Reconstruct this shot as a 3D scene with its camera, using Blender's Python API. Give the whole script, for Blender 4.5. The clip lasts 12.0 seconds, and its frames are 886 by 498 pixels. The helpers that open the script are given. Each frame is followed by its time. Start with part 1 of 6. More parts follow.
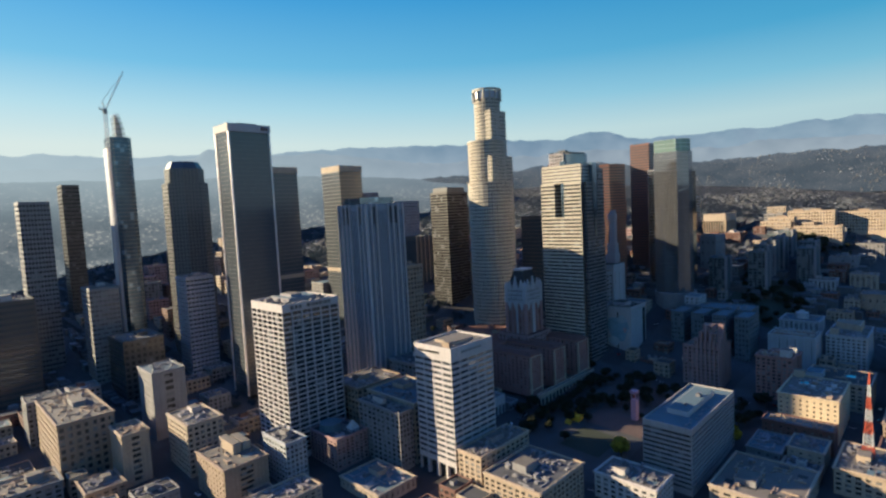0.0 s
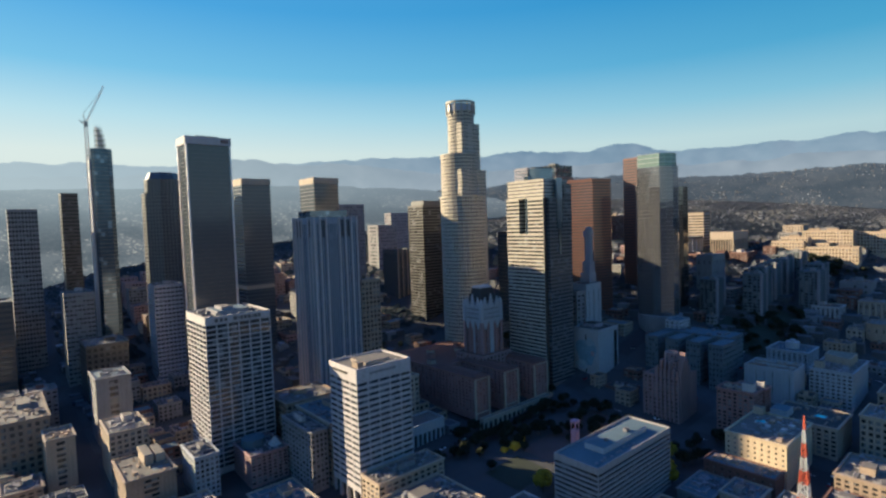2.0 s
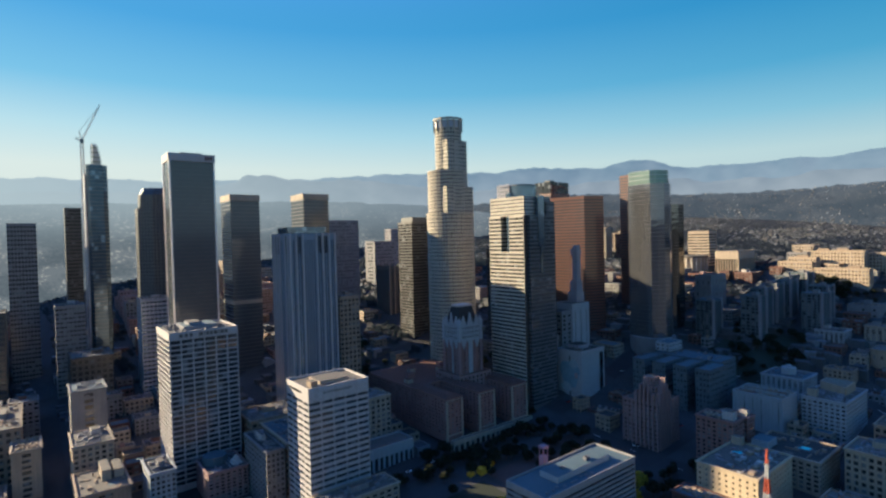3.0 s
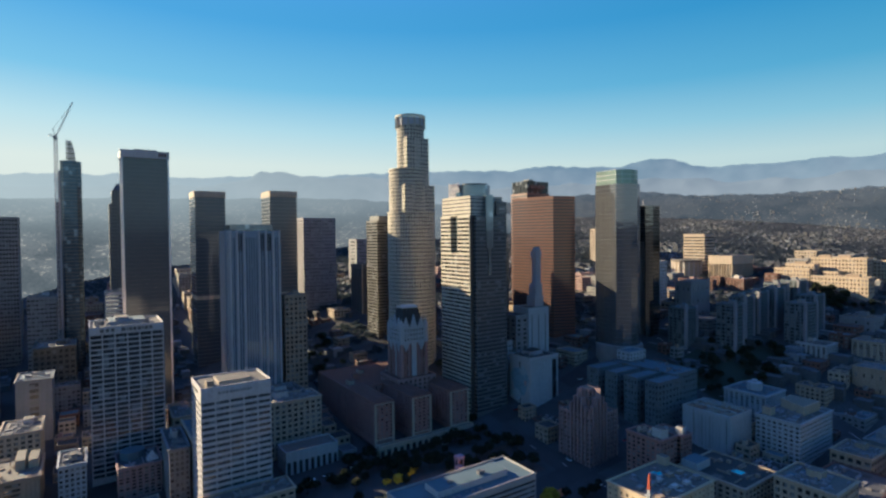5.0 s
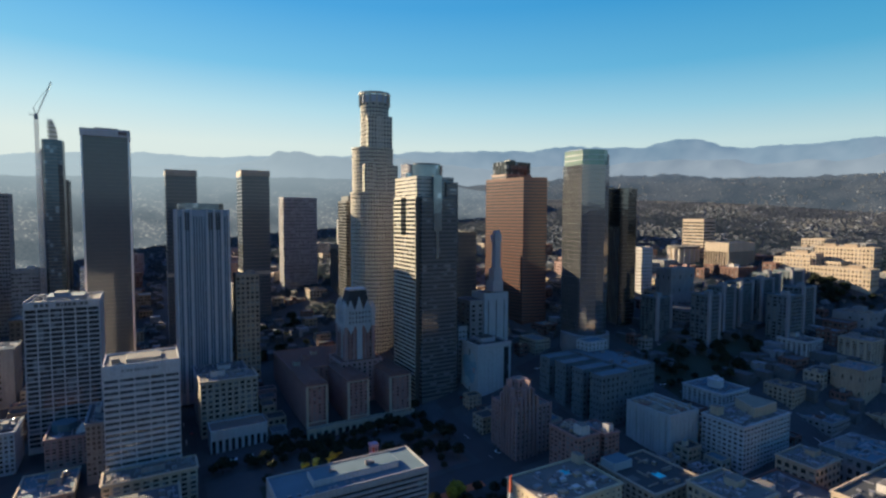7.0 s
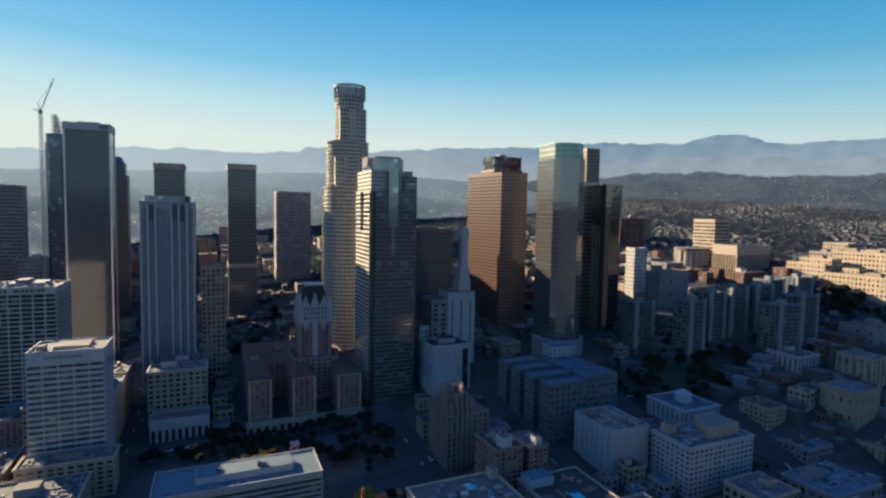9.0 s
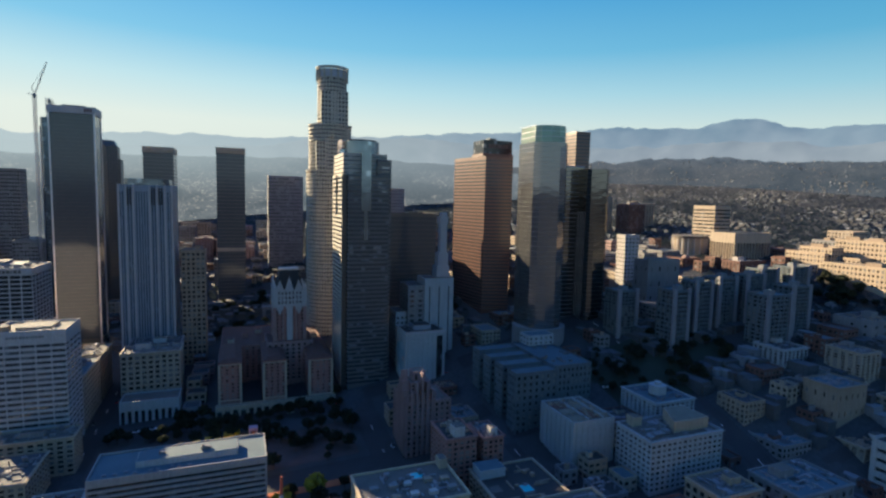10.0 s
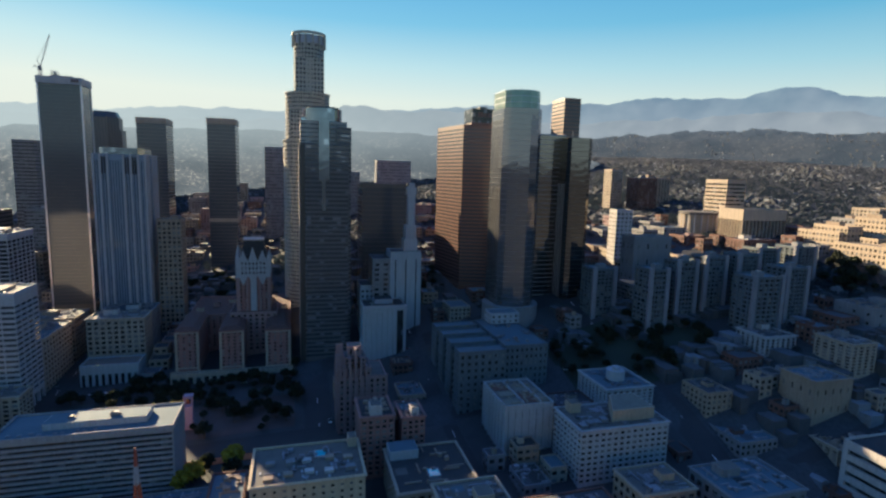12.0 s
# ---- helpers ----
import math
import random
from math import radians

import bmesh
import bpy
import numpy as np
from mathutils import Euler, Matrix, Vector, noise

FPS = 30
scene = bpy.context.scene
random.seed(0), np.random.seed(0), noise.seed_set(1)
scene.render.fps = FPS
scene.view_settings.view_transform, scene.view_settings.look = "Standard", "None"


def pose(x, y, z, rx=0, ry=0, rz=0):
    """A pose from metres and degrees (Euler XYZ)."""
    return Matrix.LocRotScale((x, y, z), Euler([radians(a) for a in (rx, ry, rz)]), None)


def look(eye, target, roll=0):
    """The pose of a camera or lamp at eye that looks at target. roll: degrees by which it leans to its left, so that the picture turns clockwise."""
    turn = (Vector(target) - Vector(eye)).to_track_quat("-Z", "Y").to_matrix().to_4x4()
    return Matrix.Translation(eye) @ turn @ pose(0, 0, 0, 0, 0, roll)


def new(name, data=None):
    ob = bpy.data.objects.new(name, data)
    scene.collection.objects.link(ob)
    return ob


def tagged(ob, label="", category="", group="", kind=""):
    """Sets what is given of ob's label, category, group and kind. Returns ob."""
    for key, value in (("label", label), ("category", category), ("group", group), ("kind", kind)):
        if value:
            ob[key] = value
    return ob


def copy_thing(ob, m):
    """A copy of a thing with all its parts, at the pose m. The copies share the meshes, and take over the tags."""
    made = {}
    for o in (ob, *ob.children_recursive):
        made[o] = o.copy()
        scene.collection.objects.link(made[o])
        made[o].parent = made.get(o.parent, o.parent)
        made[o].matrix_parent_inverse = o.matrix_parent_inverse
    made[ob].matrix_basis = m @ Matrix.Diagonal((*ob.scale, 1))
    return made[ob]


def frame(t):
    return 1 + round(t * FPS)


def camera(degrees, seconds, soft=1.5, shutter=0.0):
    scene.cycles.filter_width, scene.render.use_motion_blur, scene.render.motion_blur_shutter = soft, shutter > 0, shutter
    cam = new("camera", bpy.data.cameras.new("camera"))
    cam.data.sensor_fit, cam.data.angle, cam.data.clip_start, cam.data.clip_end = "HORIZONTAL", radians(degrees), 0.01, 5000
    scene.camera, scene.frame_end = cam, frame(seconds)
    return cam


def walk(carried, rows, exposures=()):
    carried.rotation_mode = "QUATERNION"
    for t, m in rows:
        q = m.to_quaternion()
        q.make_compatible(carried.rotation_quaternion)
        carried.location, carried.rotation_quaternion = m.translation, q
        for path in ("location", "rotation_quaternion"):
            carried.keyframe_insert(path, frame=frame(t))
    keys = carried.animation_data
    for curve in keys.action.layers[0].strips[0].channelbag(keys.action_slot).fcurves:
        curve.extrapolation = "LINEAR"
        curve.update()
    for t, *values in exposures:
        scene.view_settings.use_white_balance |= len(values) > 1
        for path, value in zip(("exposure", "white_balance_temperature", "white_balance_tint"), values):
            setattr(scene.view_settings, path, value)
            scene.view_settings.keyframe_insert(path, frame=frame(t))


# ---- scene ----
# The camera flies sideways along the edge of downtown, turning slowly to its left.
cam = camera(80.0, 12.0, 2.5)
ROWS = [  # seconds, x, y, z, and the turn about x, y and z in degrees
    (0.0, -2.10, 0.79, 145.77, 85.853, 2.932, -45.896),
    (0.5, 13.34, -11.29, 146.19, 85.826, 2.746, -44.638),
    (1.0, 29.05, -23.01, 146.48, 85.963, 2.409, -43.425),
    (1.5, 45.02, -34.38, 146.70, 86.332, 2.279, -42.118),
    (2.0, 61.25, -45.38, 146.86, 87.109, 1.930, -40.818),
    (2.5, 77.73, -56.01, 147.00, 87.959, 1.810, -39.382),
    (3.0, 94.45, -66.25, 147.14, 88.874, 1.478, -38.115),
    (5.0, 163.80, -102.95, 147.77, 88.699, 0.565, -33.914),
    (5.5, 181.70, -110.96, 147.93, 88.251, 0.435, -32.657),
    (6.0, 199.81, -118.46, 148.07, 87.661, 0.219, -31.549),
    (6.5, 218.09, -125.43, 148.18, 87.114, 0.082, -30.389),
    (7.0, 236.52, -131.84, 148.25, 86.652, -0.219, -29.251),
    (9.0, 310.87, -151.68, 147.79, 86.300, -1.044, -23.459),
    (9.5, 329.32, -155.14, 147.44, 85.679, -1.162, -22.177),
    (10.0, 347.57, -157.98, 146.98, 84.788, -1.330, -21.082),
    (10.5, 365.51, -160.23, 146.42, 83.932, -1.268, -19.764),
    (11.0, 383.04, -161.89, 145.76, 83.076, -1.365, -18.569),
    (11.5, 400.03, -162.98, 145.02, 82.508, -1.330, -17.081),
    (12.0, 416.34, -163.53, 144.22, 82.083, -1.638, -15.564),
]
walk(cam, [(t, pose(*p)) for t, *p in ROWS], [(0.0, 2.1, 5950, 9), (6.0, 2.1, 5950, 9), (9.0, 2.12, 6100, 9.5), (12.0, 2.2, 6300, 10)])
# ---- end of the walk ----
# ---- light ----
SUN_DIR = Vector((-0.487, 0.810, 0.326)).normalized()   # towards the low afternoon sun
world = bpy.data.worlds.new("sky")
scene.world = world
world.use_nodes = True
wn = world.node_tree.nodes
wn.clear()
sky = wn.new("ShaderNodeTexSky")
sky.sky_type, sky.sun_disc = "NISHITA", False
sky.sun_elevation = math.asin(SUN_DIR.z)
sky.sun_rotation = math.atan2(SUN_DIR.x, SUN_DIR.y)
sky.altitude, sky.air_density, sky.dust_density, sky.ozone_density = 60, 1.0, 0.4, 3.0
back = wn.new("ShaderNodeBackground")
back.inputs["Strength"].default_value = 0.035
out = wn.new("ShaderNodeOutputWorld")
way = wn.new("ShaderNodeTexCoord")
split = wn.new("ShaderNodeSeparateXYZ")
world.node_tree.links.new(way.outputs["Generated"], split.inputs[0])
# hazy air over the rim of the land, cream at the horizon and cyan above; it scatters forwards, so it is paler on the sun's side
turn = wn.new("ShaderNodeVectorMath")
turn.operation = "DOT_PRODUCT"
turn.inputs[1].default_value = SUN_DIR
world.node_tree.links.new(way.outputs["Generated"], turn.inputs[0])
side = wn.new("ShaderNodeMapRange")
side.inputs["From Min"].default_value, side.inputs["From Max"].default_value = -0.482, 0.967
world.node_tree.links.new(turn.outputs["Value"], side.inputs["Value"])


def air(*stops):
    """Colour of the hazy air by height over the horizon, in eighths."""
    ramp = wn.new("ShaderNodeValToRGB")
    e = ramp.color_ramp.elements
    e[0].position, e[0].color = stops[0][0], (*[v / 8 for v in stops[0][1:]], 1.0)
    e[1].position, e[1].color = stops[-1][0], (*[v / 8 for v in stops[-1][1:]], 1.0)
    for z, *c in stops[1:-1]:
        e.new(z).color = (*[v / 8 for v in c], 1.0)
    world.node_tree.links.new(split.outputs["Z"], ramp.inputs[0])
    return ramp


towards = air((0.05, 5.3, 5.4, 4.6), (0.13, 5.2, 5.6, 4.9), (0.19, 3.7, 5.1, 5.2), (0.26, 1.6, 3.8, 5.1), (0.36, 0.7, 2.7, 4.8), (0.5, 0.5, 2.2, 4.0))
away = air((0.05, 3.3, 3.9, 3.8), (0.13, 3.0, 4.2, 4.2), (0.19, 1.2, 3.2, 4.1), (0.26, 0.40, 2.25, 3.6), (0.36, 0.12, 1.6, 3.1), (0.5, 0.09, 1.3, 2.7))
rim = wn.new("ShaderNodeMixRGB")
world.node_tree.links.new(side.outputs[0], rim.inputs[0])
world.node_tree.links.new(away.outputs[0], rim.inputs[1])
world.node_tree.links.new(towards.outputs[0], rim.inputs[2])
full = wn.new("ShaderNodeVectorMath")
full.operation = "SCALE"
full.inputs["Scale"].default_value = 8.0
world.node_tree.links.new(rim.outputs[0], full.inputs[0])
# the clear sky above, a deeper blue
deep = wn.new("ShaderNodeMixRGB")
deep.blend_type = "MULTIPLY"
deep.inputs[0].default_value = 1.0
deep.inputs[2].default_value = (0.90, 1.36, 2.08, 1.0)
world.node_tree.links.new(sky.outputs[0], deep.inputs[1])
thick = wn.new("ShaderNodeMapRange")
thick.interpolation_type = "SMOOTHSTEP"
thick.inputs["From Min"].default_value, thick.inputs["From Max"].default_value = 0.36, 0.62
thick.inputs["To Min"].default_value, thick.inputs["To Max"].default_value = 1.0, 0.0
world.node_tree.links.new(split.outputs["Z"], thick.inputs["Value"])
haze = wn.new("ShaderNodeMixRGB")
world.node_tree.links.new(thick.outputs[0], haze.inputs[0])
world.node_tree.links.new(deep.outputs[0], haze.inputs[1])
world.node_tree.links.new(full.outputs[0], haze.inputs[2])
world.node_tree.links.new(haze.outputs[0], back.inputs["Color"])
world.node_tree.links.new(back.outputs[0], out.inputs["Surface"])

sun = new("sun", bpy.data.lights.new("sun", "SUN"))
sun.data.energy, sun.data.angle, sun.data.color = 3.7, radians(0.6), (1.0, 0.80, 0.49)
sun.matrix_world = look(SUN_DIR * 900, (0, 0, 0))


# ---- materials ----
def principled(name):
    m = bpy.data.materials.new(name)
    m.use_nodes = True
    return m, m.node_tree.nodes, m.node_tree.links, m.node_tree.nodes["Principled BSDF"]


def rgb(c):
    return (c[0], c[1], c[2], 1.0)


def surface(name, colour, rough=0.85, stain=0.25, scale=0.35, streak=0.0, bump=0.15, vary=0.12, metallic=0.0):
    """A weathered solid: large stains, fine grain, rain streaks, and a little difference from piece to piece."""
    m, n, l, p = principled(name)
    geo = n.new("ShaderNodeNewGeometry")
    big = n.new("ShaderNodeTexNoise")
    big.inputs["Scale"].default_value, big.inputs["Detail"].default_value = scale * 0.22, 5
    fine = n.new("ShaderNodeTexNoise")
    fine.inputs["Scale"].default_value, fine.inputs["Detail"].default_value = scale * 4.0, 3
    stretch = n.new("ShaderNodeMapping")
    stretch.inputs["Scale"].default_value = (1.0, 1.0, 0.06)
    rain = n.new("ShaderNodeTexNoise")
    rain.inputs["Scale"].default_value, rain.inputs["Detail"].default_value = 0.9, 4
    l.new(geo.outputs["Position"], big.inputs["Vector"])
    l.new(geo.outputs["Position"], fine.inputs["Vector"])
    l.new(geo.outputs["Position"], stretch.inputs["Vector"])
    l.new(stretch.outputs[0], rain.inputs["Vector"])
    dark = n.new("ShaderNodeMixRGB")
    dark.inputs[1].default_value = rgb([v * (1 - stain) for v in colour])
    dark.inputs[2].default_value = rgb([min(1, v * (1 + stain * 0.55)) for v in colour])
    l.new(big.outputs["Fac"], dark.inputs[0])
    grain = n.new("ShaderNodeMixRGB")
    grain.blend_type = "OVERLAY"
    grain.inputs[0].default_value = 0.35
    l.new(dark.outputs[0], grain.inputs[1])
    l.new(fine.outputs["Fac"], grain.inputs[2])
    drip = n.new("ShaderNodeMixRGB")
    drip.blend_type = "OVERLAY"
    drip.inputs[0].default_value = streak
    l.new(grain.outputs[0], drip.inputs[1])
    l.new(rain.outputs["Fac"], drip.inputs[2])
    info = n.new("ShaderNodeObjectInfo")
    rng = n.new("ShaderNodeMapRange")
    rng.inputs["To Min"].default_value, rng.inputs["To Max"].default_value = 1 - vary, 1 + vary
    l.new(info.outputs["Random"], rng.inputs["Value"])
    hsv = n.new("ShaderNodeHueSaturation")
    l.new(rng.outputs[0], hsv.inputs["Value"])
    l.new(drip.outputs[0], hsv.inputs["Color"])
    l.new(hsv.outputs[0], p.inputs["Base Color"])
    p.inputs["Roughness"].default_value, p.inputs["Metallic"].default_value = rough, metallic
    if bump:
        b = n.new("ShaderNodeBump")
        b.inputs["Strength"].default_value, b.inputs["Distance"].default_value = bump, 0.3
        l.new(fine.outputs["Fac"], b.inputs["Height"])
        l.new(b.outputs[0], p.inputs["Normal"])
    return m


def glazing(name, colour, metallic=0.35, rough=0.12, vary=0.5, blinds=0.15, ripple=0.05):
    """Window glass with drawn blinds behind some panes and a slightly uneven reflection."""
    m, n, l, p = principled(name)
    info = n.new("ShaderNodeObjectInfo")
    geo = n.new("ShaderNodeNewGeometry")
    wave = n.new("ShaderNodeTexNoise")
    wave.inputs["Scale"].default_value, wave.inputs["Detail"].default_value = 0.22, 2
    l.new(geo.outputs["Position"], wave.inputs["Vector"])
    cell = n.new("ShaderNodeTexWhiteNoise")
    cell.noise_dimensions = "3D"
    snap = n.new("ShaderNodeVectorMath")
    snap.operation = "SNAP"
    snap.inputs[1].default_value = (3.1, 3.1, 4.0)
    l.new(geo.outputs["Position"], snap.inputs[0])
    l.new(snap.outputs[0], cell.inputs["Vector"])
    add = n.new("ShaderNodeMath")
    add.operation = "ADD"
    l.new(cell.outputs["Value"], add.inputs[0])
    l.new(info.outputs["Random"], add.inputs[1])
    wrap = n.new("ShaderNodeMath")
    wrap.operation = "FRACT"
    l.new(add.outputs[0], wrap.inputs[0])
    ramp = n.new("ShaderNodeValToRGB")
    e = ramp.color_ramp.elements
    e[0].position, e[0].color = 0.0, rgb([v * (1 - vary) for v in colour])
    e[1].position, e[1].color = max(0.02, 1 - blinds - 0.02), rgb(colour)
    b = e.new(min(0.995, 1 - blinds))
    b.color = rgb([min(0.6, v * 1.6 + 0.10) for v in colour] if blinds else colour)
    l.new(wrap.outputs[0], ramp.inputs[0])
    l.new(ramp.outputs[0], p.inputs["Base Color"])
    p.inputs["Metallic"].default_value, p.inputs["Roughness"].default_value = metallic, rough
    bm_ = n.new("ShaderNodeBump")
    bm_.inputs["Strength"].default_value, bm_.inputs["Distance"].default_value = ripple, 1.0
    l.new(wave.outputs["Fac"], bm_.inputs["Height"])
    l.new(bm_.outputs[0], p.inputs["Normal"])
    return m


WHITE = surface("white painted concrete", (0.38, 0.342, 0.335), stain=0.12, streak=0.25, vary=0.03)
OFFWHITE = surface("pale precast concrete", (0.40, 0.355, 0.33), stain=0.15, streak=0.25, vary=0.04)
CREAM = surface("cream terracotta", (0.33, 0.25, 0.18), stain=0.2, streak=0.35, vary=0.06)
LOFTCREAM = surface("warm cream stucco", (0.43, 0.33, 0.22), stain=0.15, streak=0.3, vary=0.03)
TAN = surface("tan brick", (0.27, 0.195, 0.14), stain=0.25, streak=0.3, vary=0.08)
BUFF = surface("buff stone", (0.32, 0.25, 0.19), stain=0.22, streak=0.35, vary=0.06)
PINK = surface("rose beige terracotta", (0.265, 0.162, 0.152), stain=0.2, streak=0.3, vary=0.05)
BRICK = surface("red brown brick", (0.124, 0.0597, 0.0462), stain=0.25, streak=0.25, vary=0.08)
REDGRANITE = surface("polished red granite", (0.140, 0.063, 0.046), rough=0.35, stain=0.1, bump=0.03, vary=0.03)
BROWNGRANITE = surface("brown granite", (0.085, 0.081, 0.082), rough=0.4, stain=0.1, bump=0.03, vary=0.03)
STEEL = surface("pale grey steel panel", (0.33, 0.32, 0.35), rough=0.4, stain=0.08, bump=0.02, vary=0.04, metallic=0.3)
DARKSTEEL = surface("dark bronze metal", (0.085, 0.078, 0.074), rough=0.35, stain=0.15, bump=0.02, vary=0.05, metallic=0.4)
ALU = surface("silver aluminium", (0.714, 0.64, 0.63), rough=0.35, stain=0.06, bump=0.02, metallic=0.5, vary=0.03)
STEELBLUE = surface("blue-grey enamelled steel panel", (0.20, 0.22, 0.265), rough=0.45, stain=0.08, bump=0.02, vary=0.04, metallic=0.1)
AGGREGATE = surface("white aggregate panel", (0.25, 0.232, 0.228), stain=0.12, streak=0.25, vary=0.03)
GRANITE = surface("pale beige granite", (0.36, 0.315, 0.255), stain=0.12, streak=0.2, vary=0.03)
SLABCONC = surface("blue-grey slab concrete", (0.098, 0.112, 0.122), stain=0.2, streak=0.35, vary=0.08)
PALECONC = surface("pale grey concrete", (0.221, 0.201, 0.212), stain=0.2, streak=0.35, vary=0.05)
ROSEBRICK = surface("rose brick", (0.235, 0.118, 0.102), stain=0.2, streak=0.25, vary=0.04)
GREYCONC = surface("grey concrete", (0.19, 0.178, 0.178), stain=0.25, streak=0.35, vary=0.06)
WHITESTUCCO = surface("white stucco", (0.30, 0.30, 0.31), stain=0.12, streak=0.2, vary=0.05)
ROOFGREY = surface("grey roofing felt", (0.058, 0.056, 0.06), stain=0.45, scale=0.8, vary=0.15)
ROOFPALE = surface("pale gravel roof", (0.115, 0.098, 0.084), stain=0.4, scale=0.8, vary=0.12)
ROOFBLUE = surface("blue-grey coated roof", (0.070, 0.108, 0.130), rough=0.8, stain=0.25, scale=0.6, vary=0.05)
ROOFRED = surface("terracotta roof tiles", (0.10, 0.042, 0.03), stain=0.35, scale=1.2, vary=0.1)
ROOFDARK = surface("dark tar roof", (0.030, 0.029, 0.029), stain=0.4, scale=0.8, vary=0.12)
ASPHALT = surface("asphalt", (0.034, 0.03, 0.03), stain=0.3, scale=0.5)
PAVING = surface("concrete paving", (0.042, 0.041, 0.041), stain=0.3, scale=0.8)
PAINTLINE = surface("white road paint", (0.65, 0.582, 0.543), stain=0.3)
METALUNIT = surface("galvanised sheet metal", (0.19, 0.18, 0.19), rough=0.5, stain=0.2, metallic=0.4, bump=0.03)
ORANGE = surface("red orange mast paint", (0.30, 0.055, 0.028), rough=0.5, stain=0.15)
YELLOW = surface("yellow canopy paint", (0.76, 0.407, 0.0291), rough=0.5, stain=0.12)
PURPLE = surface("mauve painted concrete", (0.372, 0.214, 0.263), stain=0.15)
BARK = surface("bark", (0.0888, 0.0557, 0.0398), stain=0.3)
GLASSDARK = glazing("dark tinted glass", (0.035, 0.038, 0.042), metallic=0.06, vary=0.6, blinds=0.08)
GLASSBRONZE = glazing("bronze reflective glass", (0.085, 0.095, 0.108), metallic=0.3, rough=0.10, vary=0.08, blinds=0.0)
GLASSBLUE = glazing("blue reflective glass", (0.20, 0.26, 0.31), metallic=0.8, rough=0.10, vary=0.25, blinds=0.05)
GLASSMIRROR = glazing("silver reflective glass", (0.19, 0.185, 0.175), metallic=0.95, rough=0.07, vary=0.12, blinds=0.0, ripple=0.1)
GLASSGREY = glazing("warm grey reflective glass", (0.215, 0.215, 0.225), metallic=0.75, rough=0.06, vary=0.05, blinds=0.0, ripple=0.05)
GLASSPALE = glazing("grey tinted glass", (0.10, 0.102, 0.107), metallic=0.15, rough=0.15, vary=0.3, blinds=0.2)
GLASSDUSK = glazing("dusky blue curtain wall", (0.085, 0.125, 0.165), metallic=0.55, rough=0.12, vary=0.3, blinds=0.06)
GLASSSLATE = glazing("slate blue office glass", (0.085, 0.095, 0.11), metallic=0.45, rough=0.1, vary=0.3, blinds=0.12)
GLASSOLD = glazing("old window glass", (0.05, 0.048, 0.045), metallic=0.1, rough=0.2, vary=0.6, blinds=0.3)


# ---- building blocks ----
class Mesh:
    """Collects quads and boxes for one mesh."""

    def __init__(self):
        self.v, self.f = [], []

    def poly(self, *pts):
        k = len(self.v)
        self.v.extend(pts)
        self.f.append(tuple(range(k, k + len(pts))))

    def box(self, x0, x1, y0, y1, z0, z1):
        k = len(self.v)
        self.v.extend(((x0, y0, z0), (x1, y0, z0), (x1, y1, z0), (x0, y1, z0), (x0, y0, z1), (x1, y0, z1), (x1, y1, z1), (x0, y1, z1)))
        self.f.extend(tuple(k + i for i in q) for q in ((3, 2, 1, 0), (4, 5, 6, 7), (0, 1, 5, 4), (1, 2, 6, 5), (2, 3, 7, 6), (3, 0, 4, 7)))

    def prism(self, ring, z0, z1, ring2=None):
        """An upright prism over a ring of (x, y), counter-clockwise; ring2: another ring on top."""
        top, k, c = ring2 or ring, len(self.v), len(ring)
        self.v.extend((x, y, z0) for x, y in ring)
        self.v.extend((x, y, z1) for x, y in top)
        self.f.extend((k + i, k + (i + 1) % c, k + c + (i + 1) % c, k + c + i) for i in range(c))
        self.f.append(tuple(k + c + i for i in range(c)))
        self.f.append(tuple(k + c - 1 - i for i in range(c)))

    def band(self, x0, x1, y0, y1, w, z0, z1):
        """A square ring of thickness w inside the outline, in one piece."""
        k = len(self.v)
        for z in (z0, z1):
            for e in (0, w):
                self.v.extend(((x0 + e, y0 + e, z), (x1 - e, y0 + e, z), (x1 - e, y1 - e, z), (x0 + e, y1 - e, z)))
        for i in range(4):
            j = (i + 1) % 4
            self.f.extend(((k + i, k + j, k + 8 + j, k + 8 + i), (k + 4 + j, k + 4 + i, k + 12 + i, k + 12 + j),
                           (k + 8 + i, k + 8 + j, k + 12 + j, k + 12 + i), (k + j, k + i, k + 4 + i, k + 4 + j)))

    def beam(self, a, b, w):
        """A square bar from a to b."""
        a, b = Vector(a), Vector(b)
        d = (b - a).normalized()
        s = d.cross(Vector((0, 0, 1)) if abs(d.z) < 0.9 else Vector((1, 0, 0))).normalized() * w / 2
        u = d.cross(s).normalized() * w / 2
        k = len(self.v)
        for p in (a, b):
            self.v.extend(tuple(p + i * s + j * u) for i, j in ((-1, -1), (1, -1), (1, 1), (-1, 1)))
        self.f.extend(tuple(k + i for i in q) for q in ((0, 1, 2, 3), (7, 6, 5, 4), (0, 4, 5, 1), (1, 5, 6, 2), (2, 6, 7, 3), (3, 7, 4, 0)))

    def data(self, name, mat):
        me = bpy.data.meshes.new(name)
        me.from_pydata(self.v, [], self.f)
        me.materials.append(mat)
        me.validate()
        return me

    def part(self, name, mat, parent=None, label="", **tags):
        ob = new(name, self.data(name, mat))
        if parent:
            ob.parent = parent
        return tagged(ob, label, **tags)


def ellipse(cx, cy, rx, ry, n=24, start=0.0):
    return [(cx + rx * math.cos(start + 2 * math.pi * i / n), cy + ry * math.sin(start + 2 * math.pi * i / n)) for i in range(n)]


def thing(name, label, category, group="", kind=""):
    return tagged(new(name), label, category, group, kind)


PANES = {}


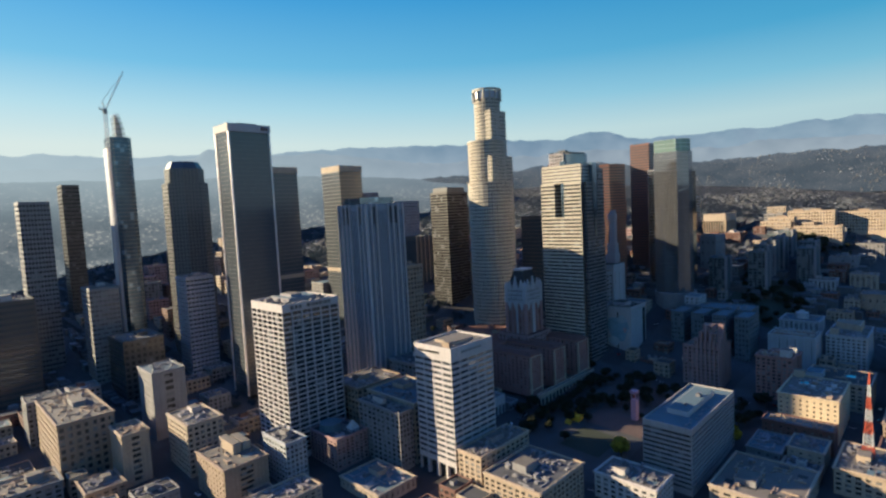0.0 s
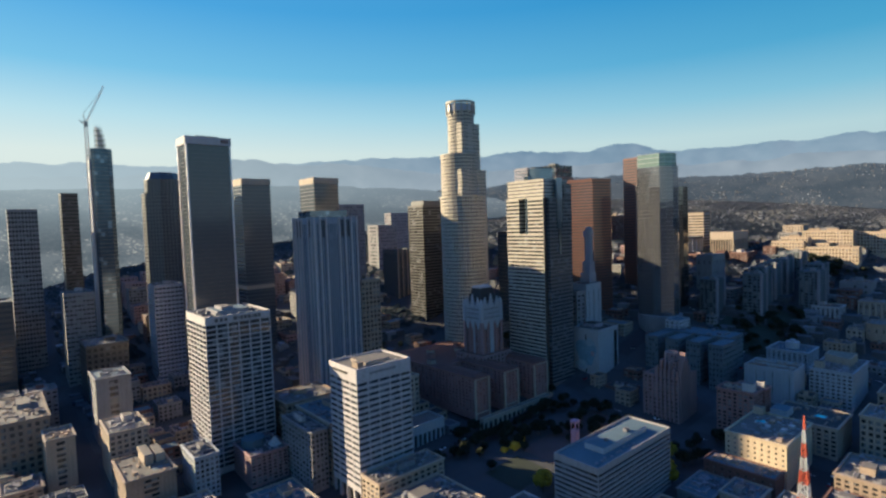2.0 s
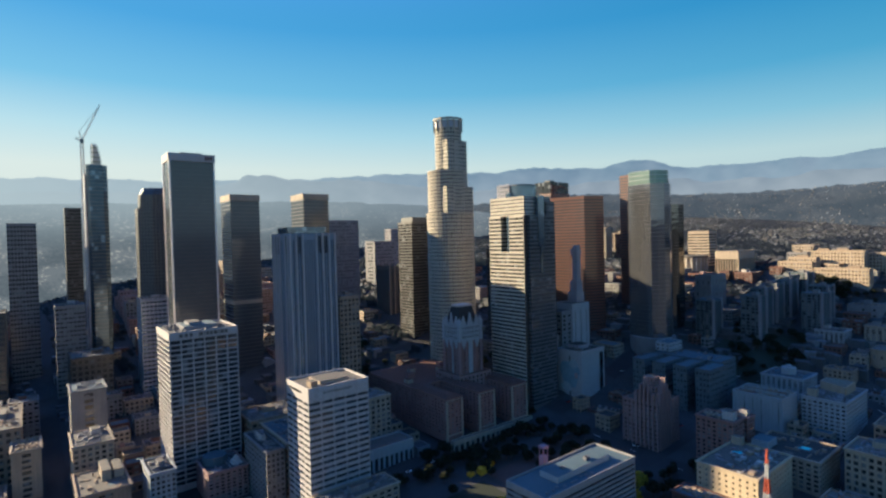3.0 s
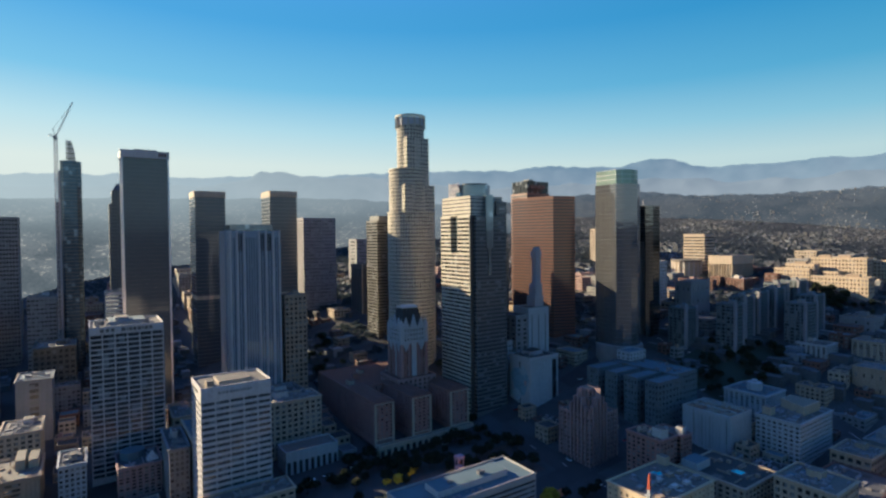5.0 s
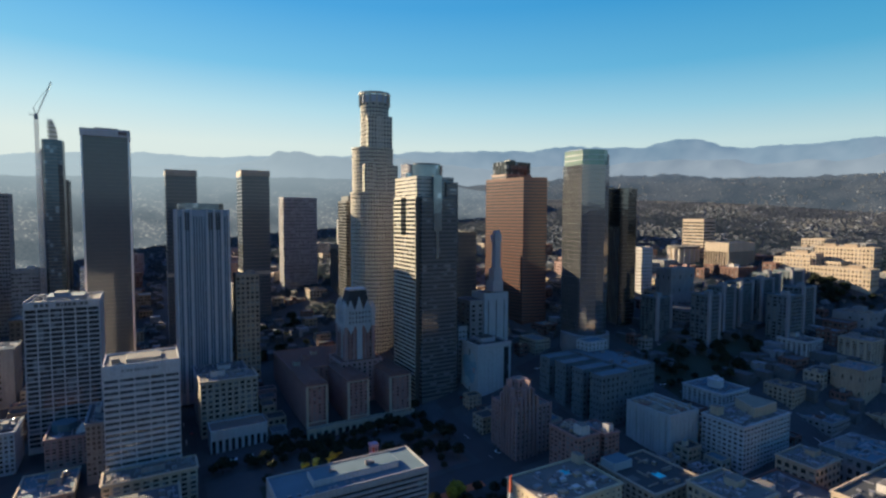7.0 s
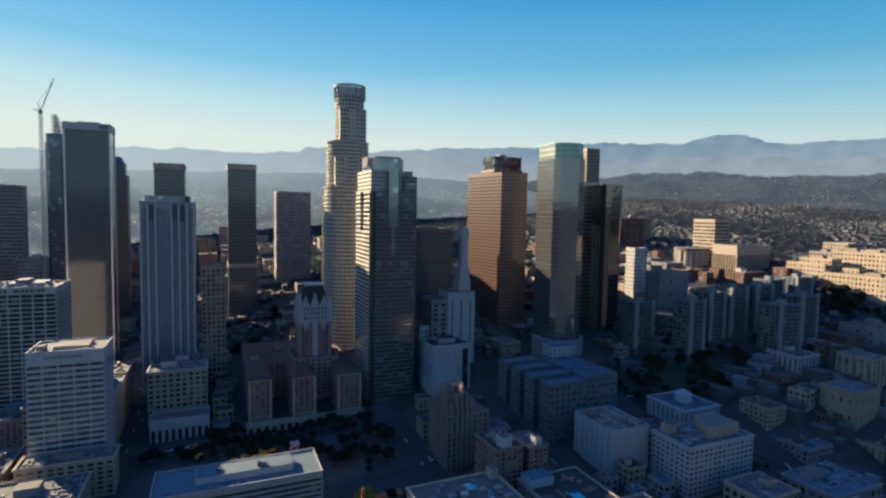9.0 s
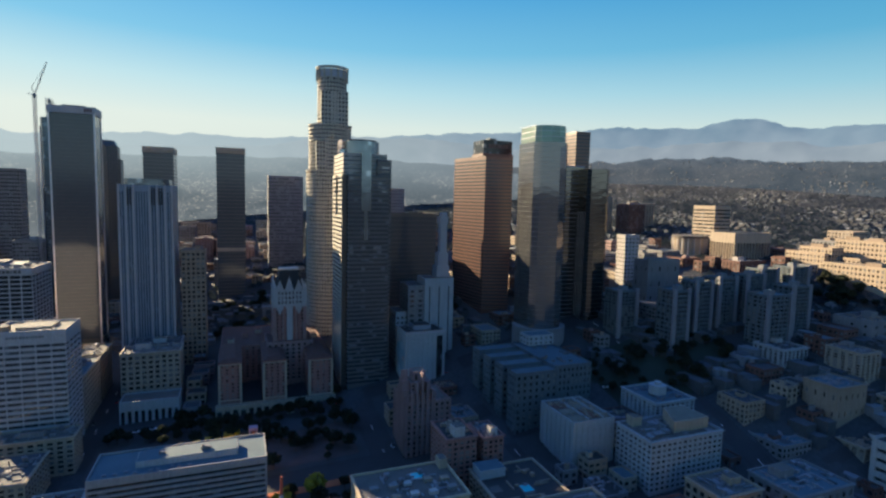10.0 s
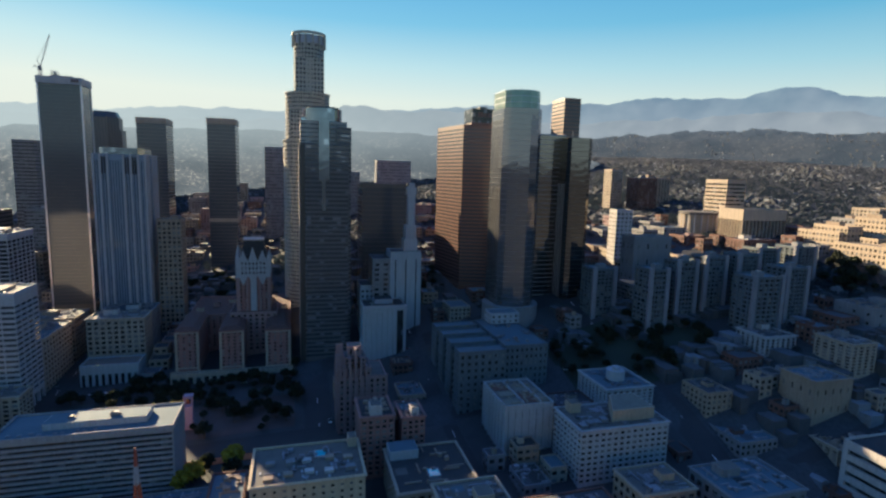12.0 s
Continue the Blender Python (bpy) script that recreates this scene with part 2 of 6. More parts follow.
def pane_mesh(w, h, mat, mullion):
    """A window pane of thin glass with bars between its lights, built once for each size."""
    key = (round(w, 2), round(h, 2), mat.name, round(mullion, 2))
    if key not in PANES:
        m = Mesh()
        k = max(1, round(w / mullion)) if mullion else 1
        line = [(-w / 2, 0.0, 0)]
        for q in range(1, k):
            x = -w / 2 + w * q / k
            line += [(x - 0.09, 0.0, 0), (x - 0.09, -0.12, 1), (x + 0.09, -0.12, 1), (x + 0.09, 0.0, 1)]
        line.append((w / 2, 0.0, 0))
        n = len(line)
        m.v = [(x, y, -h / 2) for x, y, _ in line] + [(x, y, h / 2) for x, y, _ in line]
        m.f = [(q, q + 1, n + q + 1, n + q) for q in range(n - 1)]
        me = m.data("pane", mat)
        if k > 1:
            me.materials.append(ALU if mat is GLASSMIRROR else DARKSTEEL)
            for q, face in enumerate(me.polygons):
                face.material_index = 1 if q % 4 in (1, 2, 3) and q < n - 2 else 0
        PANES[key] = me
    return PANES[key]


def facade(m, x, y, ux, uy, width, z0, z1, cols, rows, fw, fh, depth, sill=0.5):
    """Adds a wall with recessed openings to the mesh m, from the corner (x, y) along (ux, uy); returns the openings.
    The wall faces to the right of the way along it. fw, fh: share of each bay that is open; sill: where the opening sits in its storey."""
    nx, ny = uy, -ux
    bay, storey = width / cols, (z1 - z0) / rows
    ow, oh = bay * fw, storey * fh

    def p(u, z, d=0.0):
        return (x + ux * u - nx * d, y + uy * u - ny * d, z)

    found = []
    last = z0
    for r in range(rows):
        a = z0 + storey * r + (storey - oh) * sill
        b = a + oh
        if a - last > 1e-4:
            m.poly(p(0, last), p(width, last), p(width, a), p(0, a))
        last = b
        edge = 0.0
        for c in range(cols):
            u0 = bay * c + (bay - ow) / 2
            u1 = u0 + ow
            if u0 - edge > 1e-4:
                m.poly(p(edge, a), p(u0, a), p(u0, b), p(edge, b))
            edge = u1
            m.poly(p(u0, a), p(u0, a, depth), p(u0, b, depth), p(u0, b))
            m.poly(p(u1, a), p(u1, b), p(u1, b, depth), p(u1, a, depth))
            m.poly(p(u0, a), p(u1, a), p(u1, a, depth), p(u0, a, depth))
            m.poly(p(u0, b), p(u0, b, depth), p(u1, b, depth), p(u1, b))
            found.append((p((u0 + u1) / 2, (a + b) / 2, depth * 0.9), ow, oh, math.atan2(uy, ux)))
        if width - edge > 1e-4:
            m.poly(p(edge, a), p(width, a), p(width, b), p(edge, b))
    if z1 - last > 1e-4:
        m.poly(p(0, last), p(width, last), p(width, z1), p(0, z1))
    return found


def glaze(parent, openings, mat, mullion=0.0, most=300, name="window"):
    """Sets panes into the openings: each its own part up to the given number, the others joined."""
    rest = Mesh()
    most = min(100, round(most * 0.21))
    for i, (c, w, h, a) in enumerate(openings):
        if i < most:
            ob = new(name, pane_mesh(w, h, mat, mullion))
            ob.parent = parent
            ob.matrix_local = Matrix.Translation(c) @ Matrix.Rotation(a, 4, "Z")
        else:
            ca, sa = math.cos(a) * w / 2, math.sin(a) * w / 2
            rest.poly((c[0] - ca, c[1] - sa, c[2] - h / 2), (c[0] + ca, c[1] + sa, c[2] - h / 2), (c[0] + ca, c[1] + sa, c[2] + h / 2), (c[0] - ca, c[1] - sa, c[2] + h / 2))
    if rest.f:
        rest.part(name + "_rest", mat, parent, kind="stuff")


def roof_of(parent, x0, x1, y0, y1, z1, roof, parapet=1.2, wall=None, rim=0.5):
    r = Mesh()
    r.box(x0 + rim, x1 - rim, y0 + rim, y1 - rim, z1 - parapet - 0.4, z1 - parapet)
    r.part("roof", roof, parent)
    w = Mesh()
    w.band(x0, x1, y0, y1, rim, z1 - parapet - 0.4, z1)
    w.part("parapet", wall, parent)


def block(name, label, category, x0, x1, y0, y1, z0, z1, wall, glass, nx, ny, rows, fw=0.6, fh=0.5, depth=0.5, foot=0.0, head=1.6,
          roof=None, mullion=0.0, most=200, east=False, sill=0.5, parapet=1.2, fh2=None, group="", parent=None, fx=None):
    """A building with openings on the walls that face -x (ny bays), -y (nx bays) and, if east, +x. foot, head: blank heights below and above."""
    b = parent or thing(name, label, category, group)
    m = Mesh()
    a, t = z0 + foot, z1 - head
    top = z1 - parapet - 0.4
    found = facade(m, x0, y0, 1, 0, x1 - x0, a, t, nx, rows, fx or fw, fh, depth, sill)
    found += facade(m, x0, y1, 0, -1, y1 - y0, a, t, ny, rows, fw, fh2 or fh, depth, sill)
    if east:
        found += facade(m, x1, y0, 0, 1, y1 - y0, a, t, ny, rows, fw, fh2 or fh, depth, sill)
    else:
        m.poly((x1, y0, a), (x1, y1, a), (x1, y1, t), (x1, y0, t))
    m.poly((x1, y1, a), (x0, y1, a), (x0, y1, t), (x1, y1, t))
    ring = ((x0, y0), (x1, y0), (x1, y1), (x0, y1))
    for lo, hi in ((z0, a), (t, top)):
        if hi - lo > 1e-3:
            for (ax, ay), (bx, by) in zip(ring, ring[1:] + ring[:1]):
                m.poly((ax, ay, lo), (bx, by, lo), (bx, by, hi), (ax, ay, hi))
    m.part("wall", wall, b)
    roof_of(b, x0, x1, y0, y1, z1, roof or ROOFGREY, parapet, wall)
    glaze(b, found, glass, mullion, most)
    return b


# ---- ground ----
def lerp_table(v, *pairs):
    for (a, p), (b, q) in zip(pairs, pairs[1:]):
        if v <= b:
            s = min(1.0, max(0.0, (v - a) / (b - a)))
            return p + (q - p) * s
    return pairs[-1][1]


def ground_z(x, y):
    """Height of the land: flat below the camera, climbing the hill behind the square and on to the far slopes."""
    d = max(0.0, 0.7071 * (x + y))
    z = lerp_table(d, (0, -18), (300, -16), (400, -9), (450, -4), (500, 8), (552, 28), (600, 46), (680, 68), (750, 88), (850, 106), (1000, 130), (1200, 170), (1400, 208), (1600, 236), (2000, 256), (7000, 340))
    z = max(z, lerp_table(math.hypot(x - 190, y + 80), (0, -30), (700, -30), (900, 50), (1200, 124), (1400, 160), (1600, 182), (2000, 200), (7000, 340)))
    z += 22 * max(0.0, 1 - ((x - 880) / 85) ** 2) * max(0.0, 1 - ((y - 145) / 90) ** 2)     # the courthouse terrace
    return z - 0.35 * max(0.0, min(80.0, 70 - y)) * max(0.0, min(1.0, (x - 450) / 200))


def spread(a, b, step):
    n = max(1, round((b - a) / step))
    return [a + (b - a) * i / n for i in range(n + 1)]


def build_ground():
    m = Mesh()
    xs = [-6000, -3500, -2000, -1200, -700] + spread(-400, 1800, 40) + [2000, 2200, 2500, 3000, 3600, 4300, 5200, 7000]
    ys = [-6000, -3000, -1500, -800] + spread(-400, 1800, 40) + [2000, 2200, 2500, 3000, 3600, 4300, 5200, 7000]
    w = len(xs)
    m.v = [(x, y, ground_z(x, y)) for y in ys for x in xs]
    m.f = [(j * w + i, j * w + i + 1, (j + 1) * w + i + 1, (j + 1) * w + i) for j in range(len(ys) - 1) for i in range(w - 1)]
    ob = m.part("ground", GROUND, None, "dusty grey-brown city ground running out to the hills", kind="structure", category="ground")
    for q in ob.data.polygons:
        q.use_smooth = True


GROUND = surface("city ground", (0.066, 0.066, 0.068), stain=0.5, scale=0.12)
GROUND.node_tree.nodes["Principled BSDF"].inputs["Specular IOR Level"].default_value = 0.05
build_ground()


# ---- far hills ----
# Aerial haze is painted into the emission, paler low down, bluer at the crest.
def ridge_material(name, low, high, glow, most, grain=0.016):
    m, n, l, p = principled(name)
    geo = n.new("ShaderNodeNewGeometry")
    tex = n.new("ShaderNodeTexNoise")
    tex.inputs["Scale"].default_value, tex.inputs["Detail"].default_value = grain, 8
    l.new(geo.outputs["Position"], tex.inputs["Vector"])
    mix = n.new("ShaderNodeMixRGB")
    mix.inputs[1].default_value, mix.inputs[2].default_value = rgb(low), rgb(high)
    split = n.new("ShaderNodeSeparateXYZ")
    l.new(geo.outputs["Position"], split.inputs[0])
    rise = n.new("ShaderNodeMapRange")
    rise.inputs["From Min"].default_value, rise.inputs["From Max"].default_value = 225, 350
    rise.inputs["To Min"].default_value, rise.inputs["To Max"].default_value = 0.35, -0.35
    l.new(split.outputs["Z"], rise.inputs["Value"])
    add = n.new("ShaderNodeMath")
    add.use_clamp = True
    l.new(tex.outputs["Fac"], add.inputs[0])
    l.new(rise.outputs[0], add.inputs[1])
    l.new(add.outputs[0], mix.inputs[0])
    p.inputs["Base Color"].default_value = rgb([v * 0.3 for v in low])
    veil = n.new("ShaderNodeMapRange")   # painted haze grows paler towards the sun's quarter
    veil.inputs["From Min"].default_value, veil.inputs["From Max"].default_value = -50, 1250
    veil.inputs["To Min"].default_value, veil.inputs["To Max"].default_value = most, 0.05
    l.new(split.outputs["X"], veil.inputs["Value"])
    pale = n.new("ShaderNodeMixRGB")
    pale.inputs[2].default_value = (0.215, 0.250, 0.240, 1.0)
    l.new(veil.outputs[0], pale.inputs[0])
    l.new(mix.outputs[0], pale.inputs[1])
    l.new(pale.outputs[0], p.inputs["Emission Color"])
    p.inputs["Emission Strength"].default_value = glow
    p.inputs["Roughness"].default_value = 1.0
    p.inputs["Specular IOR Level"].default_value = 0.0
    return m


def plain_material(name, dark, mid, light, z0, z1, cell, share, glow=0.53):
    """Far built-up land that glows: dark trees and streets, grey roofs, a few pale walls; haze is painted into the
    emission, thickening with height.
    """
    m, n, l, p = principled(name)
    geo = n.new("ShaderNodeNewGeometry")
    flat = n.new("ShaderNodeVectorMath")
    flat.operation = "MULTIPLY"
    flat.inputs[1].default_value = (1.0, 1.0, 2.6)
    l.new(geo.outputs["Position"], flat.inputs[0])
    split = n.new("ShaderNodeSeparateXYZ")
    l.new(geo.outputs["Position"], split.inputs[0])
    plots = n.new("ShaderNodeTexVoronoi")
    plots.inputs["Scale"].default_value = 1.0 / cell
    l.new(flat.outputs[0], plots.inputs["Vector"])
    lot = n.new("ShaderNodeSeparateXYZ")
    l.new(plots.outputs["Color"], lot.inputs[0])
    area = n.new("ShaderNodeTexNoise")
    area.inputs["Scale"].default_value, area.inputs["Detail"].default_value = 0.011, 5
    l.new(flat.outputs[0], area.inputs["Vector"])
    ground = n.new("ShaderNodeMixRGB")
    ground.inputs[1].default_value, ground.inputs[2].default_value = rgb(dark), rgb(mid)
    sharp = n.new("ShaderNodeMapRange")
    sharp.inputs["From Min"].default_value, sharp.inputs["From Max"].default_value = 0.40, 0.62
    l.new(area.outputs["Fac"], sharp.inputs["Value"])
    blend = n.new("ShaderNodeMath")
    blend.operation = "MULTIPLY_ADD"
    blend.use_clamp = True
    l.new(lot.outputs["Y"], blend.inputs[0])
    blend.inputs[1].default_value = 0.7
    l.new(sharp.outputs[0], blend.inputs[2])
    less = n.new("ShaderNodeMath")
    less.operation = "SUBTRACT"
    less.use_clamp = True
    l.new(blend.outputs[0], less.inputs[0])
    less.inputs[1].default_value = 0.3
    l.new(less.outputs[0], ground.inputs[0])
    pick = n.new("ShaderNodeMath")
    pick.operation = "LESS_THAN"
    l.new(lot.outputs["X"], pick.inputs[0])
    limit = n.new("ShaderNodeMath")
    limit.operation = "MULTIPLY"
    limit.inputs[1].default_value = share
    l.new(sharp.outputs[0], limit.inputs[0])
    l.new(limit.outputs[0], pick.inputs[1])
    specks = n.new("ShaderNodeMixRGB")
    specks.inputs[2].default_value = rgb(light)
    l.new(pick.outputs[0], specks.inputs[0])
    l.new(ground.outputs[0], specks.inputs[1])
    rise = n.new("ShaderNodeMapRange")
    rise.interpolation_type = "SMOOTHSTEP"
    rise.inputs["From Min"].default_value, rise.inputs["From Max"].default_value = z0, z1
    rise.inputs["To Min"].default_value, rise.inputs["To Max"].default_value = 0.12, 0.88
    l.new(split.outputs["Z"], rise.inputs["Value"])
    # haze is mixed into the glowing colour by height
    haze_mix = n.new("ShaderNodeMixRGB")
    veil = n.new("ShaderNodeMapRange")   # the painted haze tint is paler on the sun's side
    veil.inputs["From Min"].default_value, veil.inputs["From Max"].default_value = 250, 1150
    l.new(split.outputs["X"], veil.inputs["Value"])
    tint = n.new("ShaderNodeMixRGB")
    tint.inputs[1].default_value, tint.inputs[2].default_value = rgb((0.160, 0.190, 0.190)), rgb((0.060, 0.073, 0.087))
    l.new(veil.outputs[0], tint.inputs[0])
    l.new(tint.outputs[0], haze_mix.inputs[2])
    l.new(rise.outputs[0], haze_mix.inputs[0])
    l.new(specks.outputs[0], haze_mix.inputs[1])
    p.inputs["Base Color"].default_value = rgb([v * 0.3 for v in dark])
    l.new(haze_mix.outputs[0], p.inputs["Emission Color"])
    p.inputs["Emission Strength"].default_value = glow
    p.inputs["Roughness"].default_value = 1.0
    p.inputs["Specular IOR Level"].default_value = 0.0
    return m


def swell(v, x, y, base, crest, seed, rough):
    """Height of a range of hills at the share v of its depth."""
    n1 = noise.fractal((x * 0.004 + seed, y * 0.004, seed * 0.7), 0.9, 2.1, 6)
    n2 = noise.ridged_multi_fractal((x * 0.012 + seed, y * 0.012, 3.1), 0.9, 2.2, 5, 1.0, 2.0)
    arch = max(0.0, math.sin(math.pi * v)) ** 0.8
    return base + (crest - base) * arch * (1.0 + 0.05 * rough * n1) + 7 * rough * (n2 - 1.2) * arch * arch


def ridge(name, label, centre, radius, a0, a1, base, height, seed, mat, depth=420, rows=34, cols=420, rough=1.0):
    """A range of hills along an arc round the city; a0, a1: bearings in degrees from +y towards +x; height(a): the crest."""
    m = Mesh()
    for j in range(rows + 1):
        v = j / rows
        for i in range(cols + 1):
            a = a0 + (a1 - a0) * i / cols
            r = radius + depth * (v - 0.5)
            x, y = centre[0] + r * math.sin(radians(a)), centre[1] + r * math.cos(radians(a))
            m.v.append((x, y, swell(v, x, y, base, height(a), seed, rough)))
    w = cols + 1
    m.f = [(j * w + i, j * w + i + 1, (j + 1) * w + i + 1, (j + 1) * w + i) for j in range(rows) for i in range(cols)]
    ob = m.part(name, mat, None, label, kind="structure", category="hills")
    for q in ob.data.polygons:
        q.use_smooth = True
    return ob


HILLFAR = ridge_material("blue mountains, painted haze", (0.062, 0.098, 0.130), (0.150, 0.180, 0.200), 0.53, 0.95)
HILLMID = ridge_material("grey blue hills, painted haze", (0.072, 0.095, 0.115), (0.150, 0.168, 0.180), 0.53, 0.92)
HILLNEAR = plain_material("dark foothills with scattered houses, painted haze", (0.023, 0.030, 0.036), (0.050, 0.052, 0.054), (0.085, 0.083, 0.076), 205, 290, 3.2, 0.10)
CENTRE = (190, -80)
ridge("backdrop_mountains", "glowing blue mountain range with painted haze", CENTRE, 1540, -40, 115, 140,
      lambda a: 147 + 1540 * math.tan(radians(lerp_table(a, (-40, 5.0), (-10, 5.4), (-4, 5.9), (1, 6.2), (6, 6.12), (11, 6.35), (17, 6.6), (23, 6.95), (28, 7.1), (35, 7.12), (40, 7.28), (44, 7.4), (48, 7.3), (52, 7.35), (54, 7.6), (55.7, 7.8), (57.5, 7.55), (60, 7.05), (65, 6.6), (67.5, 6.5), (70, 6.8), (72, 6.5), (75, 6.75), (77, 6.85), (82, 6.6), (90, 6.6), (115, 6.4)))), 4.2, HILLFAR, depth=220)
ridge("backdrop_hills", "grey-blue hills with painted haze below the mountain range", CENTRE, 1460, -40, 115, 140,
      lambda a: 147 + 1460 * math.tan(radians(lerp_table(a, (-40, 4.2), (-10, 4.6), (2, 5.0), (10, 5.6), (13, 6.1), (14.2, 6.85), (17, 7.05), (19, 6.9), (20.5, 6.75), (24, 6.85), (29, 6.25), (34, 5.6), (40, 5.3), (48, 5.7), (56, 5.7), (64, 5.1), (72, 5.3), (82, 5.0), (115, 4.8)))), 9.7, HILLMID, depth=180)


def foothill(a):
    return 147 + 1380 * math.tan(radians(lerp_table(a, (-40, 0.5), (0, 1.0), (14, 1.6), (26, 3.0), (34, 3.6), (40, 3.8), (52, 4.1), (62, 3.9), (70, 3.6), (76, 3.9), (84, 3.6), (115, 3.4))))


ridge("backdrop_foothills", "brown-green foothills with scattered houses and painted haze", CENTRE, 1380, -40, 115, 140, foothill, 2.3, HILLNEAR, depth=400, rough=1.6)

HAZEPLAIN = plain_material("city plain, painted haze", (0.030, 0.037, 0.041), (0.082, 0.087, 0.086), (0.20, 0.185, 0.155), 125, 238, 3.6, 0.13)
ridge("backdrop_plain", "glowing built-up plain with painted haze, running out to the hills", CENTRE, 1150, -30, 47, 20,
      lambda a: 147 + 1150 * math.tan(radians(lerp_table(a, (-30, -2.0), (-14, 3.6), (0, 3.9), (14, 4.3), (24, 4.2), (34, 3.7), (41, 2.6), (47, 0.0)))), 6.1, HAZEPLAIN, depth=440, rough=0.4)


# ---- towers ----
def ring_tower(b, ring, z0, z1, cols, rows, fw, fh, depth, wall, glass, mullion=0.0, most=0, name="wall", sill=0.5):
    """Walls with openings over a ring of (x, y), counter-clockwise; sides that face away from the city's front stay plain."""
    m, found = Mesh(), []
    for (ax, ay), (bx, by) in zip(ring, ring[1:] + ring[:1]):
        d = math.hypot(bx - ax, by - ay)
        ux, uy = (bx - ax) / d, (by - ay) / d
        if 0.83 * ux - 0.55 * uy > -0.35:
            found += facade(m, ax, ay, ux, uy, d, z0, z1, max(1, round(d / cols)) if cols else 1, rows, fw, fh, depth, sill)
        else:
            m.poly((ax, ay, z0), (bx, by, z0), (bx, by, z1), (ax, ay, z1))
    m.poly(*[(x, y, z1) for x, y in ring])
    m.part(name, wall, b)
    glaze(b, found, glass, mullion, most)


def bars(parent, x, y, ux, uy, z, h, widths, gap, mat, name="sign_bar", out=0.25):
    """A line of plain bars, one for each letter, on a wall."""
    u = 0.0
    nx, ny = uy, -ux
    for w in widths:
        m = Mesh()
        a = (x + ux * u, y + uy * u)
        c = (x + ux * (u + w), y + uy * (u + w))
        lo = (min(a[0], c[0], a[0] + nx * out, c[0] + nx * out), min(a[1], c[1], a[1] + ny * out, c[1] + ny * out))
        hi = (max(a[0], c[0], a[0] + nx * out, c[0] + nx * out), max(a[1], c[1], a[1] + ny * out, c[1] + ny * out))
        m.box(lo[0], hi[0], lo[1], hi[1], z, z + h)
        m.part(name, mat, parent)
        u += w + gap


def penthouse(b, x0, x1, y0, y1, z0, z1, wall=None, roof=None, name="penthouse"):
    m = Mesh()
    m.box(x0, x1, y0, y1, z0, z1)
    ob = m.part(name, wall or GREYCONC, b)
    t = Mesh()
    t.box(x0 + 0.3, x1 - 0.3, y0 + 0.3, y1 - 0.3, z1, z1 + 0.15)
    t.part("penthouse_roof", roof or ROOFPALE, ob)
    return ob


def louvre_vent(b, x, y, z, w, d, h):
    m = Mesh()
    m.box(x, x + w, y, y + d, z, z + h)
    for i in range(3):
        m.box(x - 0.12, x + w + 0.12, y - 0.12, y + d + 0.12, z + h * (0.25 + 0.25 * i), z + h * (0.33 + 0.25 * i))
    m.part("vent_box", METALUNIT, b)


# white office tower with a black window grid
ow = block("office_tower", "white concrete office tower with a dark window grid and lettered top", "office tower", 163, 206, 308, 350, -16, 91, WHITE, GLASSDARK, 6, 6, 29,
           fw=0.9, fh=0.74, depth=0.7, foot=7, head=5, roof=ROOFPALE, mullion=2.2, most=300, east=True)
penthouse(ow, 174, 196, 318, 340, 89.4, 92.6, PALECONC, ROOFBLUE)
penthouse(ow, 178, 186, 322, 336, 92.8, 94.6, PALECONC, ROOFPALE, "cooling_deck")
for i in range(16):
    louvre_vent(ow, 166 + random.random() * 34, 310 + random.random() * 34, 89.4, 1.2 + random.random() * 2, 1.2 + random.random() * 2, 1.2 + random.random() * 2.2)
for i in range(12):
    louvre_vent(ow, 166 + (i % 6) * 6.2 + random.random(), 310.5 + (i // 6) * 32.5, 89.4, 2.2, 1.8, 1.4 + random.random())
bars(ow, 169, 308, 1, 0, 87.2, 2.3, (2.2, 2.0, 1.8), 1.0, DARKSTEEL)
bars(ow, 181, 308, 1, 0, 87.2, 2.3, (2.4, 0.7, 1.7, 1.8, 2.1, 0.7, 2.0, 1.8), 0.7, DARKSTEEL)

# white slab tower on dark columns
cn = block("bank_tower", "white concrete slab tower with narrow windows on tall dark arcade", "office tower", 213, 251, 209, 240, -4, 66, WHITE, GLASSSLATE, 5, 4, 18,
           fw=0.92, fh=0.52, depth=0.5, foot=1, head=7.5, roof=ROOFPALE, mullion=1.3, most=300, east=True)
cn_foot = Mesh()
cn_open = facade(cn_foot, 213, 209, 1, 0, 38, -18, -4, 5, 1, 0.78, 0.9, 2.0, 0.0)
cn_open += facade(cn_foot, 213, 240, 0, -1, 31, -18, -4, 4, 1, 0.78, 0.9, 2.0, 0.0)
cn_open += facade(cn_foot, 251, 209, 0, 1, 31, -18, -4, 4, 1, 0.78, 0.9, 2.0, 0.0)
cn_foot.part("arcade", WHITE, cn)
glaze(cn, cn_open, GLASSDARK, 2.0, name="arcade_window")
bars(cn, 222, 209, 1, 0, 61.6, 1.3, (1.2, 0.5, 1.1, 1.1, 0.0, 1.3, 1.2, 1.1, 0.5, 1.2, 1.3, 1.2, 0.9), 0.45, GREYCONC)
bars(cn, 213, 236, 0, -1, 61.6, 1.3, (1.1, 0.5, 1.0, 1.1, 1.3, 1.2, 1.1, 0.5, 1.2, 1.3, 1.2, 0.9), 0.45, DARKSTEEL)
penthouse(cn, 224, 242, 217, 233, 64.4, 66.4, BUFF, ROOFPALE)
